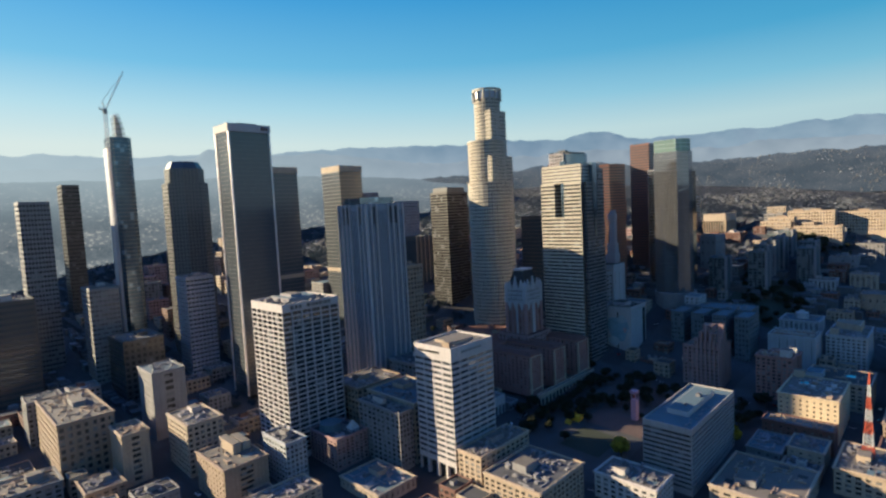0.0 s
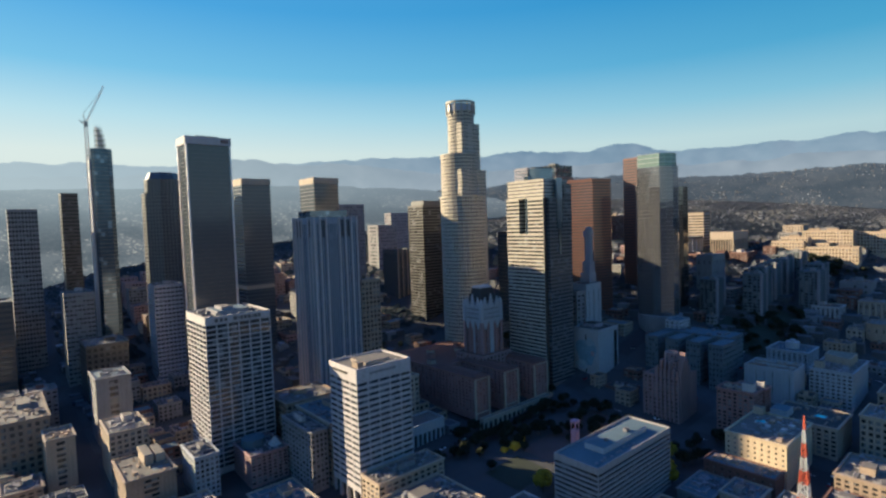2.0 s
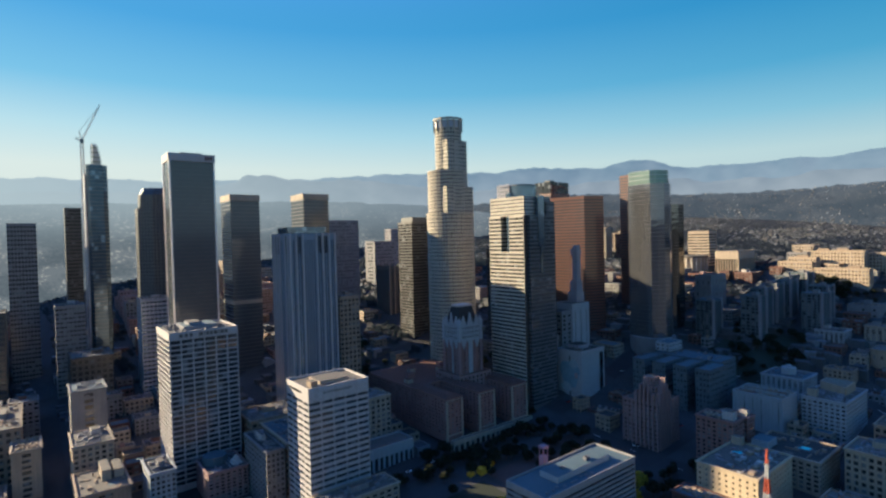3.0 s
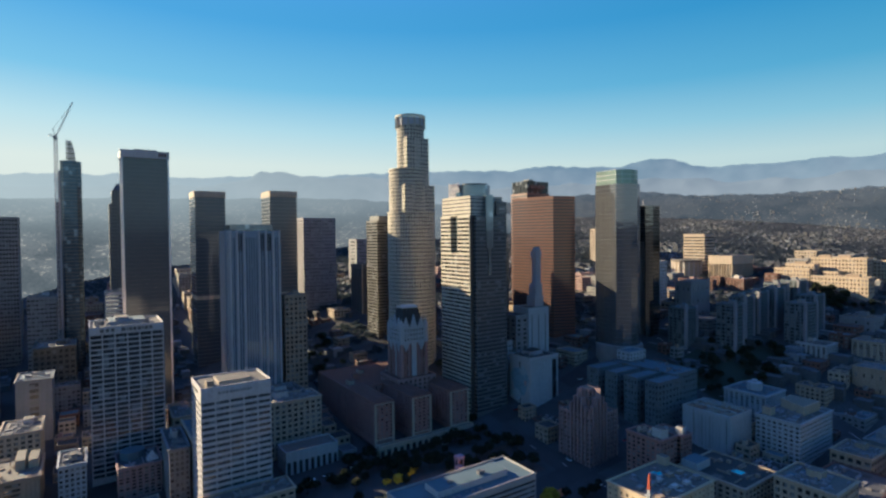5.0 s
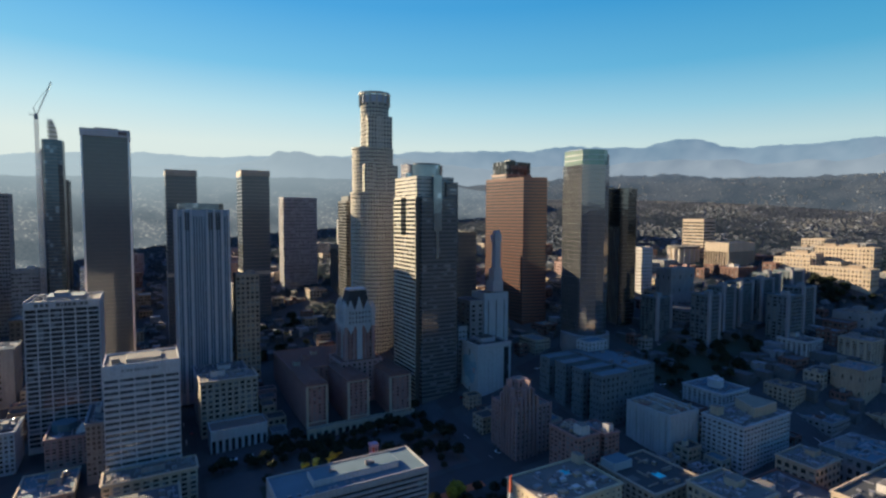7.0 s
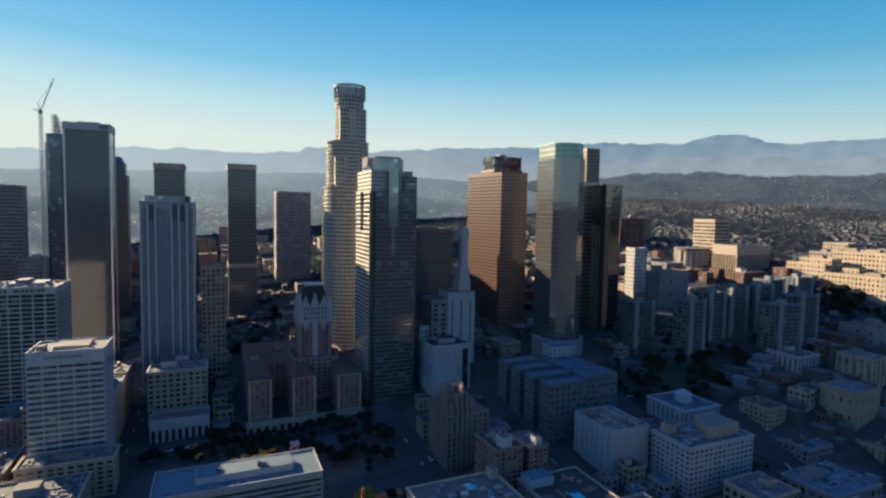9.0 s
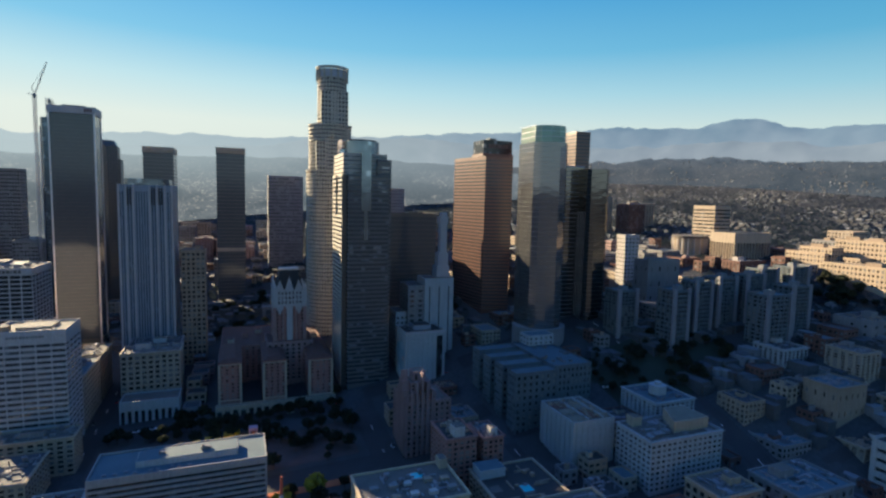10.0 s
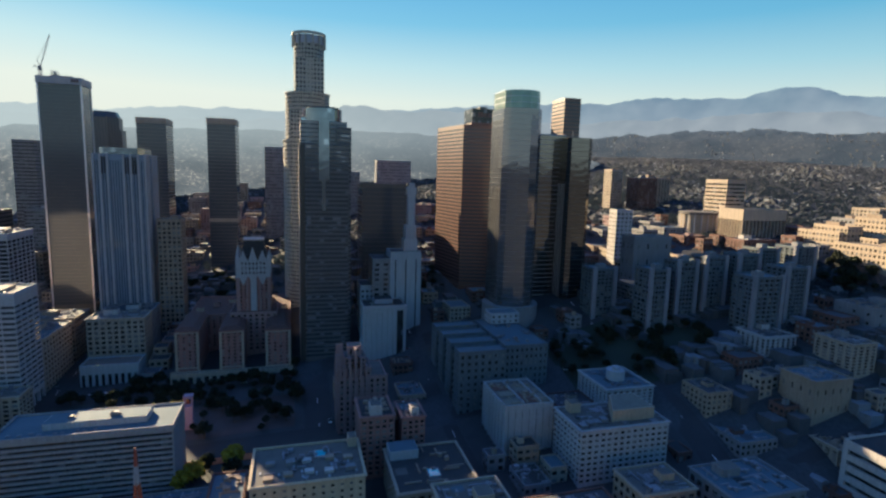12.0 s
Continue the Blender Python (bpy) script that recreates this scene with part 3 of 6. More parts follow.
penthouse(cn, 217, 221, 214, 220, 64.4, 68.0, TAN)
for i in range(7):
    louvre_vent(cn, 216 + random.random() * 30, 212 + random.random() * 3, 64.4, 1.8, 1.4, 1.3)

# white block with ribbon windows and a blue-grey roof
ij = block("ribbon_office_block", "white office block with black ribbon windows and blue-grey roof", "office block", 284, 359, 101, 128, -16, 22, AGGREGATE, GLASSDARK, 1, 1, 12,
           fw=0.985, fh=0.55, depth=0.8, foot=3, head=3, roof=ROOFBLUE, mullion=1.3, east=True, parapet=1.0)
penthouse(ij, 302, 346, 109, 121, 20.6, 24.0, WHITE, ROOFBLUE, "plant_room")
# pale layer paints in the sunlit end of the blue-grey roof
sun_patch = Mesh()
sun_patch.box(330, 357, 103.5, 125.5, 20.65, 20.9)
sun_patch.part("roof_deck", ROOFPALE, ij)
for i in range(9):
    louvre_vent(ij, 288 + i * 4.5 + random.random() * 2, 104 + random.random() * 2, 20.6, 1.5, 1.2, 1.0)

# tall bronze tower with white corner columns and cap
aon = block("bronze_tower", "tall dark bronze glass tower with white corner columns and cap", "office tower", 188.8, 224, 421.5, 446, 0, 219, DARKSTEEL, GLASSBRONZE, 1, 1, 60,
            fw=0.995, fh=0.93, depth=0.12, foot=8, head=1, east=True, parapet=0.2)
for cx, cy in ((188.8, 421.5), (224, 421.5), (188.8, 446), (224, 446)):
    m = Mesh()
    m.prism([(cx - 0.6, cy - 0.6), (cx + 0.6, cy - 0.6), (cx + 0.6, cy + 0.6), (cx - 0.6, cy + 0.6)], 0, 220)
    m.part("corner_column", ALU, aon, "white metal corner column")
m = Mesh()
m.box(187.8, 225, 420.5, 447, 218.6, 225)
m.part("cap_band", WHITE, aon, "white band round the top")
bars(aon, 216.5, 420.5, 1, 0, 220.4, 3.0, (1.8, 1.6, 1.8), 0.5, BRICK)
penthouse(aon, 198, 216, 426, 441, 225, 226.5, GREYCONC)

# ribbed steel tower
b611 = block("ribbed_tower", "blue-grey steel tower with tall white ribs and dark top slots", "office tower", 257, 295.5, 337, 374, -4, 154, STEELBLUE, GLASSDUSK, 20, 19, 1,
             fw=0.42, fh=0.97, depth=0.3, foot=7, head=3, east=True)
RIBS = (0.0, 0.13, 0.27, 0.58, 0.72, 0.87, 1.0)
for k in RIBS:
    x = 257 + 38.5 * k
    m = Mesh()
    m.box(x - 0.75, x + 0.75, 336.1, 337.0, -4, 154.6)
    m.part("rib", WHITE, b611)
    y = 337 + 37 * k
    m = Mesh()
    m.box(256.1, 257, y - 0.75, y + 0.75, -4, 154.6)
    m.part("rib", WHITE, b611)
    m = Mesh()
    m.box(295.5, 296.4, y - 0.75, y + 0.75, -4, 154.6)
    m.part("rib", WHITE, b611)
for a in (0.15, 0.20, 0.60, 0.65, 0.74, 0.79):
    m = Mesh()
    m.box(257 + 38.5 * a, 257 + 38.5 * (a + 0.035), 336.7, 337.1, 138, 152)
    m.part("louvre_slot", ROOFDARK, b611, "dark louvre slot below the top")
    m = Mesh()
    m.box(256.7, 257.1, 337 + 37 * a, 337 + 37 * (a + 0.035), 138, 152)
    m.part("louvre_slot", ROOFDARK, b611, "dark louvre slot below the top")
m = Mesh()
m.prism([(263, 341), (289, 341), (293, 347), (293, 368), (259, 368), (259, 347)], 153, 159.5)
m.part("crown", GLASSBLUE, b611, "blue glass crown set back from the edge")

# dark twin towers
for tx, ty, tz in ((254, 480, 197), (325.5, 467.5, 199)):
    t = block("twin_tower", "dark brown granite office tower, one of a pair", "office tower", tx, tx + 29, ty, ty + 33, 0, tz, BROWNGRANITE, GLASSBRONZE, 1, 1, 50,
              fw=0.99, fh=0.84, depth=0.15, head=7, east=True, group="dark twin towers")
    m = Mesh()
    m.box(tx - 0.4, tx + 29.4, ty - 0.4, ty + 33.4, tz - 6.2, tz - 0.2)
    m.part("cap_band", BUFF, t, "tan band of louvres round the top")
    m = Mesh()
    m.box(tx - 0.25, tx + 29.25, ty - 0.25, ty + 33.25, 86, 90)
    m.part("plant_band", BUFF, t, "tan band of a plant floor")

block("grey_office_tower", "grey concrete office tower with close vertical fins", "office tower", 381.5, 423, 525, 549, 10, 173, PALECONC, GLASSPALE, 20, 14, 38, fw=0.55, fh=0.6, most=60, depth=0.4)
boa = block("charcoal_tower", "charcoal granite office tower with pale top floor", "office tower", 419, 453, 402, 428, 10, 166, DARKSTEEL, GLASSDARK, 1, 1, 48, fw=0.98, fh=0.5, depth=0.3)
penthouse(boa, 422, 450, 404, 426, 165, 171, BROWNGRANITE)

# stepped banded tower with a glass crown
gas = thing("stepped_tower", "stepped granite tower with ribbon windows and a blue glass crown", "office tower")
block("", "", "", 419.5, 455, 239, 280.5, 0, 134, GRANITE, GLASSDARK, 1, 1, 40, fw=0.99, fh=0.5, depth=0.35, foot=4, head=0.6, parent=gas, parapet=0.3, most=80)
block("", "", "", 419.5, 455, 266, 280.5, 134, 165, GRANITE, GLASSDARK, 1, 1, 9, fw=0.99, fh=0.5, depth=0.35, head=1, parent=gas, parapet=0.3)
block("", "", "", 419.5, 447, 239, 256, 134, 165, GRANITE, GLASSDARK, 1, 1, 9, fw=0.99, fh=0.5, depth=0.35, head=1, parent=gas, parapet=0.3)
block("", "", "", 420.5, 454, 239, 279.5, 165, 181, GRANITE, GLASSSLATE, 1, 1, 5, fw=0.99, fh=0.3, depth=0.2, head=1, parent=gas, parapet=0.3)
block("", "", "", 423.5, 455, 235.5, 239, 0, 165, BROWNGRANITE, GLASSSLATE, 1, 1, 49, fw=0.99, fh=0.55, depth=0.2, foot=4, head=1, parent=gas, parapet=0.3, most=160)
block("", "", "", 446, 457, 237, 261, 0, 177, BROWNGRANITE, GLASSSLATE, 1, 1, 52, fw=0.99, fh=0.55, depth=0.2, foot=4, head=1, parent=gas, parapet=0.3, most=60)
m = Mesh()
m.box(421.5, 446.0, 256, 260.4, 134, 185)
m.box(433.5, 441, 234.9, 238, 138, 182)
m.box(435.6, 438.5, 234.8, 238, 116, 138)
m.part("recess_glass", GLASSBLUE, gas, "dark blue glass in the deep notches")
m = Mesh()
m.box(433, 445, 260.4, 266, 134, 165)
m.box(419.7, 423.5, 238.7, 239, 0, 165)
m.part("notch_back", DARKSTEEL, gas, "dark back wall of the notch")
m = Mesh()
m.prism(ellipse(438, 256, 13.5, 12, 32), 181, 191)
m.part("crown_glass", GLASSBLUE, gas, "curved blue glass crown")
for i in range(6):
    m = Mesh()
    m.box(422.6, 423.4, 258 + i * 2.8, 258.6 + i * 2.8, 165, 193)
    m.part("crown_post", WHITE, gas)
for i in range(4):
    m = Mesh()
    m.box(422.7, 431, 258, 272.6, 182 + i * 3, 182.7 + i * 3)
    m.part("crown_beam", WHITE, gas)
m = Mesh()
m.prism(ellipse(438, 256, 11.5, 10, 32), 191, 192.3)
m.part("crown_roof", ROOFGREY, gas)

# pale stone tower with stepped round shaft
usb = thing("crown_tower", "pale granite tower with a stepped round shaft and crown ring", "office tower")
UC = (430, 349)
for dx, dy, r_, a_, b_, rows_, most_ in ((0, 0, 23.3, 4, 172, 46, 110), (-1.5, 1.5, 19.6, 172, 214, 12, 40), (0, 0, 13.4, 214, 257, 12, 30)):
    ring_tower(usb, ellipse(UC[0] + dx, UC[1] + dy, r_, r_, 28, 0.1), a_, b_, 2.6, rows_, 0.6, 0.55, 0.5, GRANITE, GLASSDARK, 0.0, most_, "shaft")
for dx, dy, z_, r_ in ((0, 0, 172, 23.9), (-1.5, 1.5, 214, 20.1), (0, 0, 9, 24.0)):
    m = Mesh()
    m.prism(ellipse(UC[0] + dx, UC[1] + dy, r_, r_, 28, 0.1), z_ - 1.0, z_ + 0.4)
    m.part("cornice", GRANITE, usb)
# flat slabs that run past the steps of the round shaft
for a0, a1, c0, c1, z0, z1 in ((-16.8, 16.8, -16.8, -8.5, 4, 198), (8.5, 16.6, -8.5, 16.6, 4, 198), (-12.0, 12.6, -13.4, -6.0, 194, 244), (6.0, 12.6, -6.0, 12.6, 194, 244)):
    x0, x1, y0, y1 = UC[0] + a0, UC[0] + a1, UC[1] + c0, UC[1] + c1
    ring_tower(usb, [(x0, y0), (x1, y0), (x1, y1), (x0, y1)], z0, z1, 2.9, int((z1 - z0) / 3.6), 0.55, 0.55, 0.35, GRANITE, GLASSDARK, 0.0, 30, "slab")
UT = UC
m = Mesh()
m.prism(ellipse(*UT, 13.5, 13.5, 28), 257, 264)
m.part("crown_drum", STEEL, usb, "grey crown drum")
for i in range(14):
    m = Mesh()
    a_ = 2 * math.pi * i / 14
    x, y = UT[0] + 14.2 * math.cos(a_), UT[1] + 14.2 * math.sin(a_)
    m.prism(ellipse(x, y, 0.8, 0.8, 6), 254, 266)
    m.part("crown_fin", GRANITE, usb)
m = Mesh()
for i in range(28):
    a_, b_ = 2 * math.pi * i / 28, 2 * math.pi * (i + 1) / 28
    pts = [(UT[0] + r * math.cos(t), UT[1] + r * math.sin(t)) for r, t in ((15.0, a_), (15.0, b_), (13.2, b_), (13.2, a_))]
    m.prism(pts, 264.5, 266.5)
m.part("crown_ring", GRANITE, usb)
m = Mesh()
m.prism(ellipse(*UC, 26, 26, 28), 0, 9)
m.part("base_drum", GRANITE, usb)

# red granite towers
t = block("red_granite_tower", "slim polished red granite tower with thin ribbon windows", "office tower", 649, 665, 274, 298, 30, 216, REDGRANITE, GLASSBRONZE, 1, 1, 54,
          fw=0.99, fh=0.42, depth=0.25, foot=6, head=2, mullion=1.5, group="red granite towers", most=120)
wf1 = thing("red_granite_tower", "polished red granite tower with thin ribbon windows and skewed plan", "office tower", "red granite towers")
WF = [(548, 332), (557.5, 281), (581, 273.5), (592, 327)]
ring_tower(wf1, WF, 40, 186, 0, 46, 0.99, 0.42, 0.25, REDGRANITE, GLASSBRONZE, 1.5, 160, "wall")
m = Mesh()
m.prism(WF, 186, 188.5)
m.part("parapet", REDGRANITE, wf1)
m = Mesh()
m.prism([(554, 328), (561, 287), (577, 281), (585, 324)], 188.5, 188.9)
m.part("roof", ROOFGREY, wf1)
m = Mesh()
m.prism([(547, 333), (557, 280), (582, 272.5), (593, 328)], 34, 48)
m.part("base", REDGRANITE, wf1, "red granite base with lit lobby")
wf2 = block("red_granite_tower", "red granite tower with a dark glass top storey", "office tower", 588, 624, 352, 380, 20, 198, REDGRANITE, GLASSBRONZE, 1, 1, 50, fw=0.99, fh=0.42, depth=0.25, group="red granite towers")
penthouse(wf2, 589, 623, 353, 379, 198, 212, GLASSDARK, ROOFDARK, "dark_top_storey")
bars(wf2, 595, 353, 1, 0, 204, 4, (2.5, 2.5, 2.5, 0.0, 2.5, 2.5, 2.5, 2.5), 0.7, REDGRANITE)
penthouse(wf2, 600, 608, 362, 372, 212, 215, DARKSTEEL)

# mirror glass towers
cal = thing("mirror_tower", "silver mirror glass tower with faceted corners and green glass crown", "office tower")
CAL = [(565.6, 234), (565.6, 210.2), (568.8, 205.1), (576, 201.7), (584, 200.8), (591.2, 203.4), (596, 209.3), (596.8, 218), (596.8, 234)]
ring_tower(cal, CAL, 30, 195, 0, 42, 0.998, 0.965, 0.06, GREYCONC, GLASSGREY, 1.5, 190, "frame", 0.5)
CALTOP = [(567, 234), (567, 211.5), (570, 207), (577, 203.4), (584, 202.6), (590, 204.8), (594.4, 210), (595.2, 218), (595.2, 234)]
GREENGLASS = glazing("pale green crown glass", (0.24, 0.34, 0.29), metallic=0.4, rough=0.15, vary=0.1, blinds=0.0)
ring_tower(cal, CALTOP, 195, 208, 0, 3, 0.99, 0.9, 0.12, STEEL, GREENGLASS, 1.5, 60, "crown_frame", 0.5)
m = Mesh()
m.prism(ellipse(581, 219, 22, 21, 32), 24, 46)
m.part("podium", GREYCONC, cal, "round stone podium")
kp = thing("mirror_tower", "dark mirror glass tower with a rounded corner and mast", "office tower")
ring_tower(kp, [(626, 250), (626, 222), (628, 219), (632, 217.5), (643, 217.5), (646.5, 220), (646.5, 250)], 25, 177, 0, 42, 0.995, 0.93, 0.12, DARKSTEEL, GLASSMIRROR, 1.5, 150, "frame", 0.5)
m = Mesh()
m.prism(ellipse(636, 232, 0.5, 0.5, 8), 177, 183)
m.part("mast", METALUNIT, kp)
block("", "", "", 606, 631, 234, 258, 25, 180, STEEL, GLASSMIRROR, 1, 1, 42, fw=0.98, fh=0.9, depth=0.12, head=1, parent=kp, parapet=0.3, most=60)

# unfinished blue glass tower, its sail frame and crane
wg = thing("unfinished_tower", "blue glass skyscraper under construction with bare steel sail top", "office tower")
ring_tower(wg, [(141.5, 584), (141.5, 566), (144, 563), (155.5, 563), (159.5, 567), (159.5, 584)], 0, 230, 0, 62, 0.99, 0.85, 0.15, DARKSTEEL, GLASSDUSK, 1.5, 130, "frame")
m = Mesh()
m.box(139.8, 141.5, 568, 583, 0, 220)
m.part("hoist_track", STEEL, wg, "white hoist track up the side")
for i in range(9):
    z = 230 + i * 2.4
    m = Mesh()
    w = 7.5 - 0.055 * i * i
    for cx in (147, 147 + w):
        m.box(cx - 0.25, cx + 0.25, 567, 567.5, z, z + 2.4)
        m.box(cx - 0.25, cx + 0.25, 576, 576.5, z, z + 2.4)
    m.box(146.8, 147.2 + w, 567, 567.4, z + 2.0, z + 2.4)
    m.box(146.8, 147.2 + w, 576, 576.4, z + 2.0, z + 2.4)
    m.box(148, 146.4 + w, 569, 574, z, z + 1.5)
    m.part("sail_frame", DARKSTEEL if i % 2 else STEEL, wg)
crane = thing("tower_crane", "luffing tower crane with raised lattice jib", "crane")


def lattice(name, a, b, w, n, mat, parent):
    """A square lattice of chords and braces from a to b."""
    m = Mesh()
    a, b = Vector(a), Vector(b)
    d = (b - a).normalized()
    s = d.cross(Vector((0.3, 1, 0))).normalized() * w / 2
    u = d.cross(s).normalized() * w / 2
    corners = [s + u, s - u, -s - u, -s + u]
    for c in corners:
        m.beam(a + c, b + c, w * 0.16)
    for i in range(n):
        p, q = a + (b - a) * i / n, a + (b - a) * (i + 1) / n
        for k in range(4):
            m.beam(p + corners[k], q + corners[(k + 1) % 4], w * 0.1)
    return m.part(name, mat, parent)


lattice("mast", (138.6, 561, 0), (138.6, 561, 253), 2.4, 50, WHITE, crane)
lattice("jib", (138.8, 561, 253), (153.7, 551.5, 287.7), 1.0, 14, STEEL, crane)
lattice("counter_jib", (138.6, 561, 253), (133.6, 558, 254), 1.6, 3, STEEL, crane)
m = Mesh()
m.box(137.2, 140.2, 559.6, 562.4, 250, 254)
m.beam((138.6, 561, 253), (136.7, 560, 261), 0.6)
m.beam((136.7, 560, 261), (152, 552.4, 284), 0.2)
m.part("cab", GREYCONC, crane)

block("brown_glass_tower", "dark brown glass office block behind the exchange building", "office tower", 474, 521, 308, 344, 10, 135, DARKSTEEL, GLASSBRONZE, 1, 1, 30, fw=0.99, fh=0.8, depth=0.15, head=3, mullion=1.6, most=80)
block("grey_office_tower", "pale grey office slab far behind the brown block", "office tower", 533, 585, 623, 640, 40, 164, PALECONC, GLASSPALE, 16, 5, 26, fw=0.6, fh=0.5, depth=0.3, most=20)
brn = block("finned_tower", "brown office tower with tall pale fins", "office tower", 432, 462, 470, 500, 10, 116, BROWNGRANITE, GLASSBRONZE, 8, 8, 1, fw=0.6, fh=0.96, depth=0.6, head=3, most=40)
for i in range(5):
    m = Mesh()
    m.box(432.2 + i * 7, 433.4 + i * 7, 469.0, 470.0, 10, 117)
    m.part("fin", BUFF, brn)
block("grey_office_tower", "grey concrete office tower with blank side wall", "office tower", 470, 502, 566, 592, 20, 146, GREYCONC, GLASSPALE, 9, 1, 26, fw=0.6, fh=0.5, depth=0.3, most=20)

fw_ = thing("octagon_tower", "brown granite tower with chamfered corners and an angled crown", "office tower")
ring_tower(fw_, ellipse(202, 557, 21, 21, 8, radians(22.5)), 0, 186, 3.4, 50, 0.55, 0.6, 0.35, BROWNGRANITE, GLASSBRONZE, 0, 100, "shaft")
ring_tower(fw_, ellipse(202, 557, 18, 18, 8, radians(22.5)), 186, 200, 3.4, 5, 0.55, 0.6, 0.35, BROWNGRANITE, GLASSBRONZE, 0, 40, "upper_shaft")
m = Mesh()
m.prism(ellipse(202, 557, 17, 17, 8, radians(22.5)), 200, 207, ellipse(202, 557, 13.5, 13.5, 8, radians(22.5)))
m.part("crown", DARKSTEEL, fw_, "dark sloped metal crown")

block("left_office_tower", "grey office tower with punched windows", "office tower", 77, 101, 626, 650, 10, 174, GREYCONC, GLASSDARK, 9, 9, 36, fw=0.7, fh=0.5, most=120, depth=0.3, east=True)
block("slim_apartment_tower", "slim dark apartment tower far behind", "tower", 130, 147, 728, 752, 20, 197, DARKSTEEL, GLASSDARK, 8, 8, 40, fw=0.7, fh=0.5, most=0, depth=0.3, east=True)


# ---- middle ground ----
TAKEN = [(163, 206, 308, 350), (213, 251, 209, 240), (284, 359, 101, 128), (188, 225, 421, 447), (256, 296, 336, 374), (254, 283, 480, 513), (325, 355, 467, 500), (381, 423, 525, 549),
         (419, 453, 402, 428), (419, 457, 235, 281), (403, 457, 322, 376), (546, 594, 272, 334), (649, 665, 274, 298), (588, 624, 352, 380), (557, 605, 196, 242), (606, 647, 217, 258),
         (139, 160, 560, 585), (180, 224, 535, 579), (77, 101, 626, 650), (130, 147, 728, 752), (474, 521, 308, 344), (533, 585, 623, 640), (432, 462, 469, 500), (470, 502, 566, 592)]


def rooftop_unit(x, y, z, s=1.0, turn=0.0):
    """An air handler: casing, fan cowl, duct."""
    u = copy_thing(UNIT, pose(x, y, z, 0, 0, turn)) if s >= 1 else copy_thing(UNIT_SMALL, pose(x, y, z, 0, 0, turn))
    return u


def make_unit(w, d, h):
    u = thing("rooftop_air_handler", "grey sheet-metal air handler on a roof", "air handler", "rooftop units")
    m = Mesh()
    m.box(-w / 2, w / 2, -d / 2, d / 2, 0.2, h)
    m.box(-w / 2 + 0.2, -w / 2 + 0.5, -d / 2, d / 2, 0, 0.2)
    m.box(w / 2 - 0.5, w / 2 - 0.2, -d / 2, d / 2, 0, 0.2)
    m.part("casing", METALUNIT, u)
    m = Mesh()
    m.prism(ellipse(-w / 4, 0, d * 0.3, d * 0.3, 10), h, h + 0.4)
    m.part("fan_cowl", DARKSTEEL, u)
    m = Mesh()
    m.box(w / 2, w / 2 + 1.2, -d / 5, d / 5, 0.2, h * 0.6)
    m.part("duct", METALUNIT, u)
    return u


UNIT = make_unit(3.4, 2.2, 1.9)
UNIT_SMALL = make_unit(1.9, 1.5, 1.2)
UNIT.location = (331, 113, 24.15)
UNIT_SMALL.location = (312, 114, 24.15)


def clutter(x0, x1, y0, y1, z, n):
    for i in range(n):
        rooftop_unit(x0 + (x1 - x0) * random.random(), y0 + (y1 - y0) * random.random(), z, random.choice((0.6, 0.6, 1.0)), random.choice((0, 90, 180)))


def ductwork(b, x0, x1, y0, y1, z, n):
    """Ducts, kerbs, hatches and pipes of one roof."""
    m = Mesh()
    for i in range(n):
        x, y = random.uniform(x0, x1 - 1.5), random.uniform(y0, y1 - 1.5)
        kind = random.random()
        if kind < 0.3:
            w = random.uniform(3, 9)
            m.box(x, min(x1, x + w), y, y + 0.6, z - 0.1, z + random.uniform(0.5, 0.9))
        elif kind < 0.55:
            w = random.uniform(3, 9)
            m.box(x, x + 0.6, y, min(y1, y + w), z - 0.1, z + random.uniform(0.5, 0.9))
        elif kind < 0.9:
            m.box(x, x + random.uniform(0.8, 2.6), y, y + random.uniform(0.8, 2.6), z - 0.1, z + random.uniform(0.5, 1.9))
        else:
            m.prism(ellipse(x, y, 0.35, 0.35, 6), z - 0.1, z + random.uniform(1.2, 2.6))
    m.part("roof_ductwork", random.choice((METALUNIT, PALECONC, GREYCONC, TAN)), b, kind="stuff")
    m = Mesh()
    for i in range(max(1, n // 7)):
        w, d = random.uniform(3, 7), random.uniform(3, 7)
        x, y = random.uniform(x0, max(x0 + 0.1, x1 - w)), random.uniform(y0, max(y0 + 0.1, y1 - d))
        m.box(x, min(x1, x + w), y, min(y1, y + d), z - 0.1, z + 0.05 + 0.02 * i)
    m.part("roof_patch", random.choice((ROOFPALE, ROOFDARK, ROOFGREY, ROOFBLUE, PALECONC)), b, "patches of newer roofing", kind="stuff")


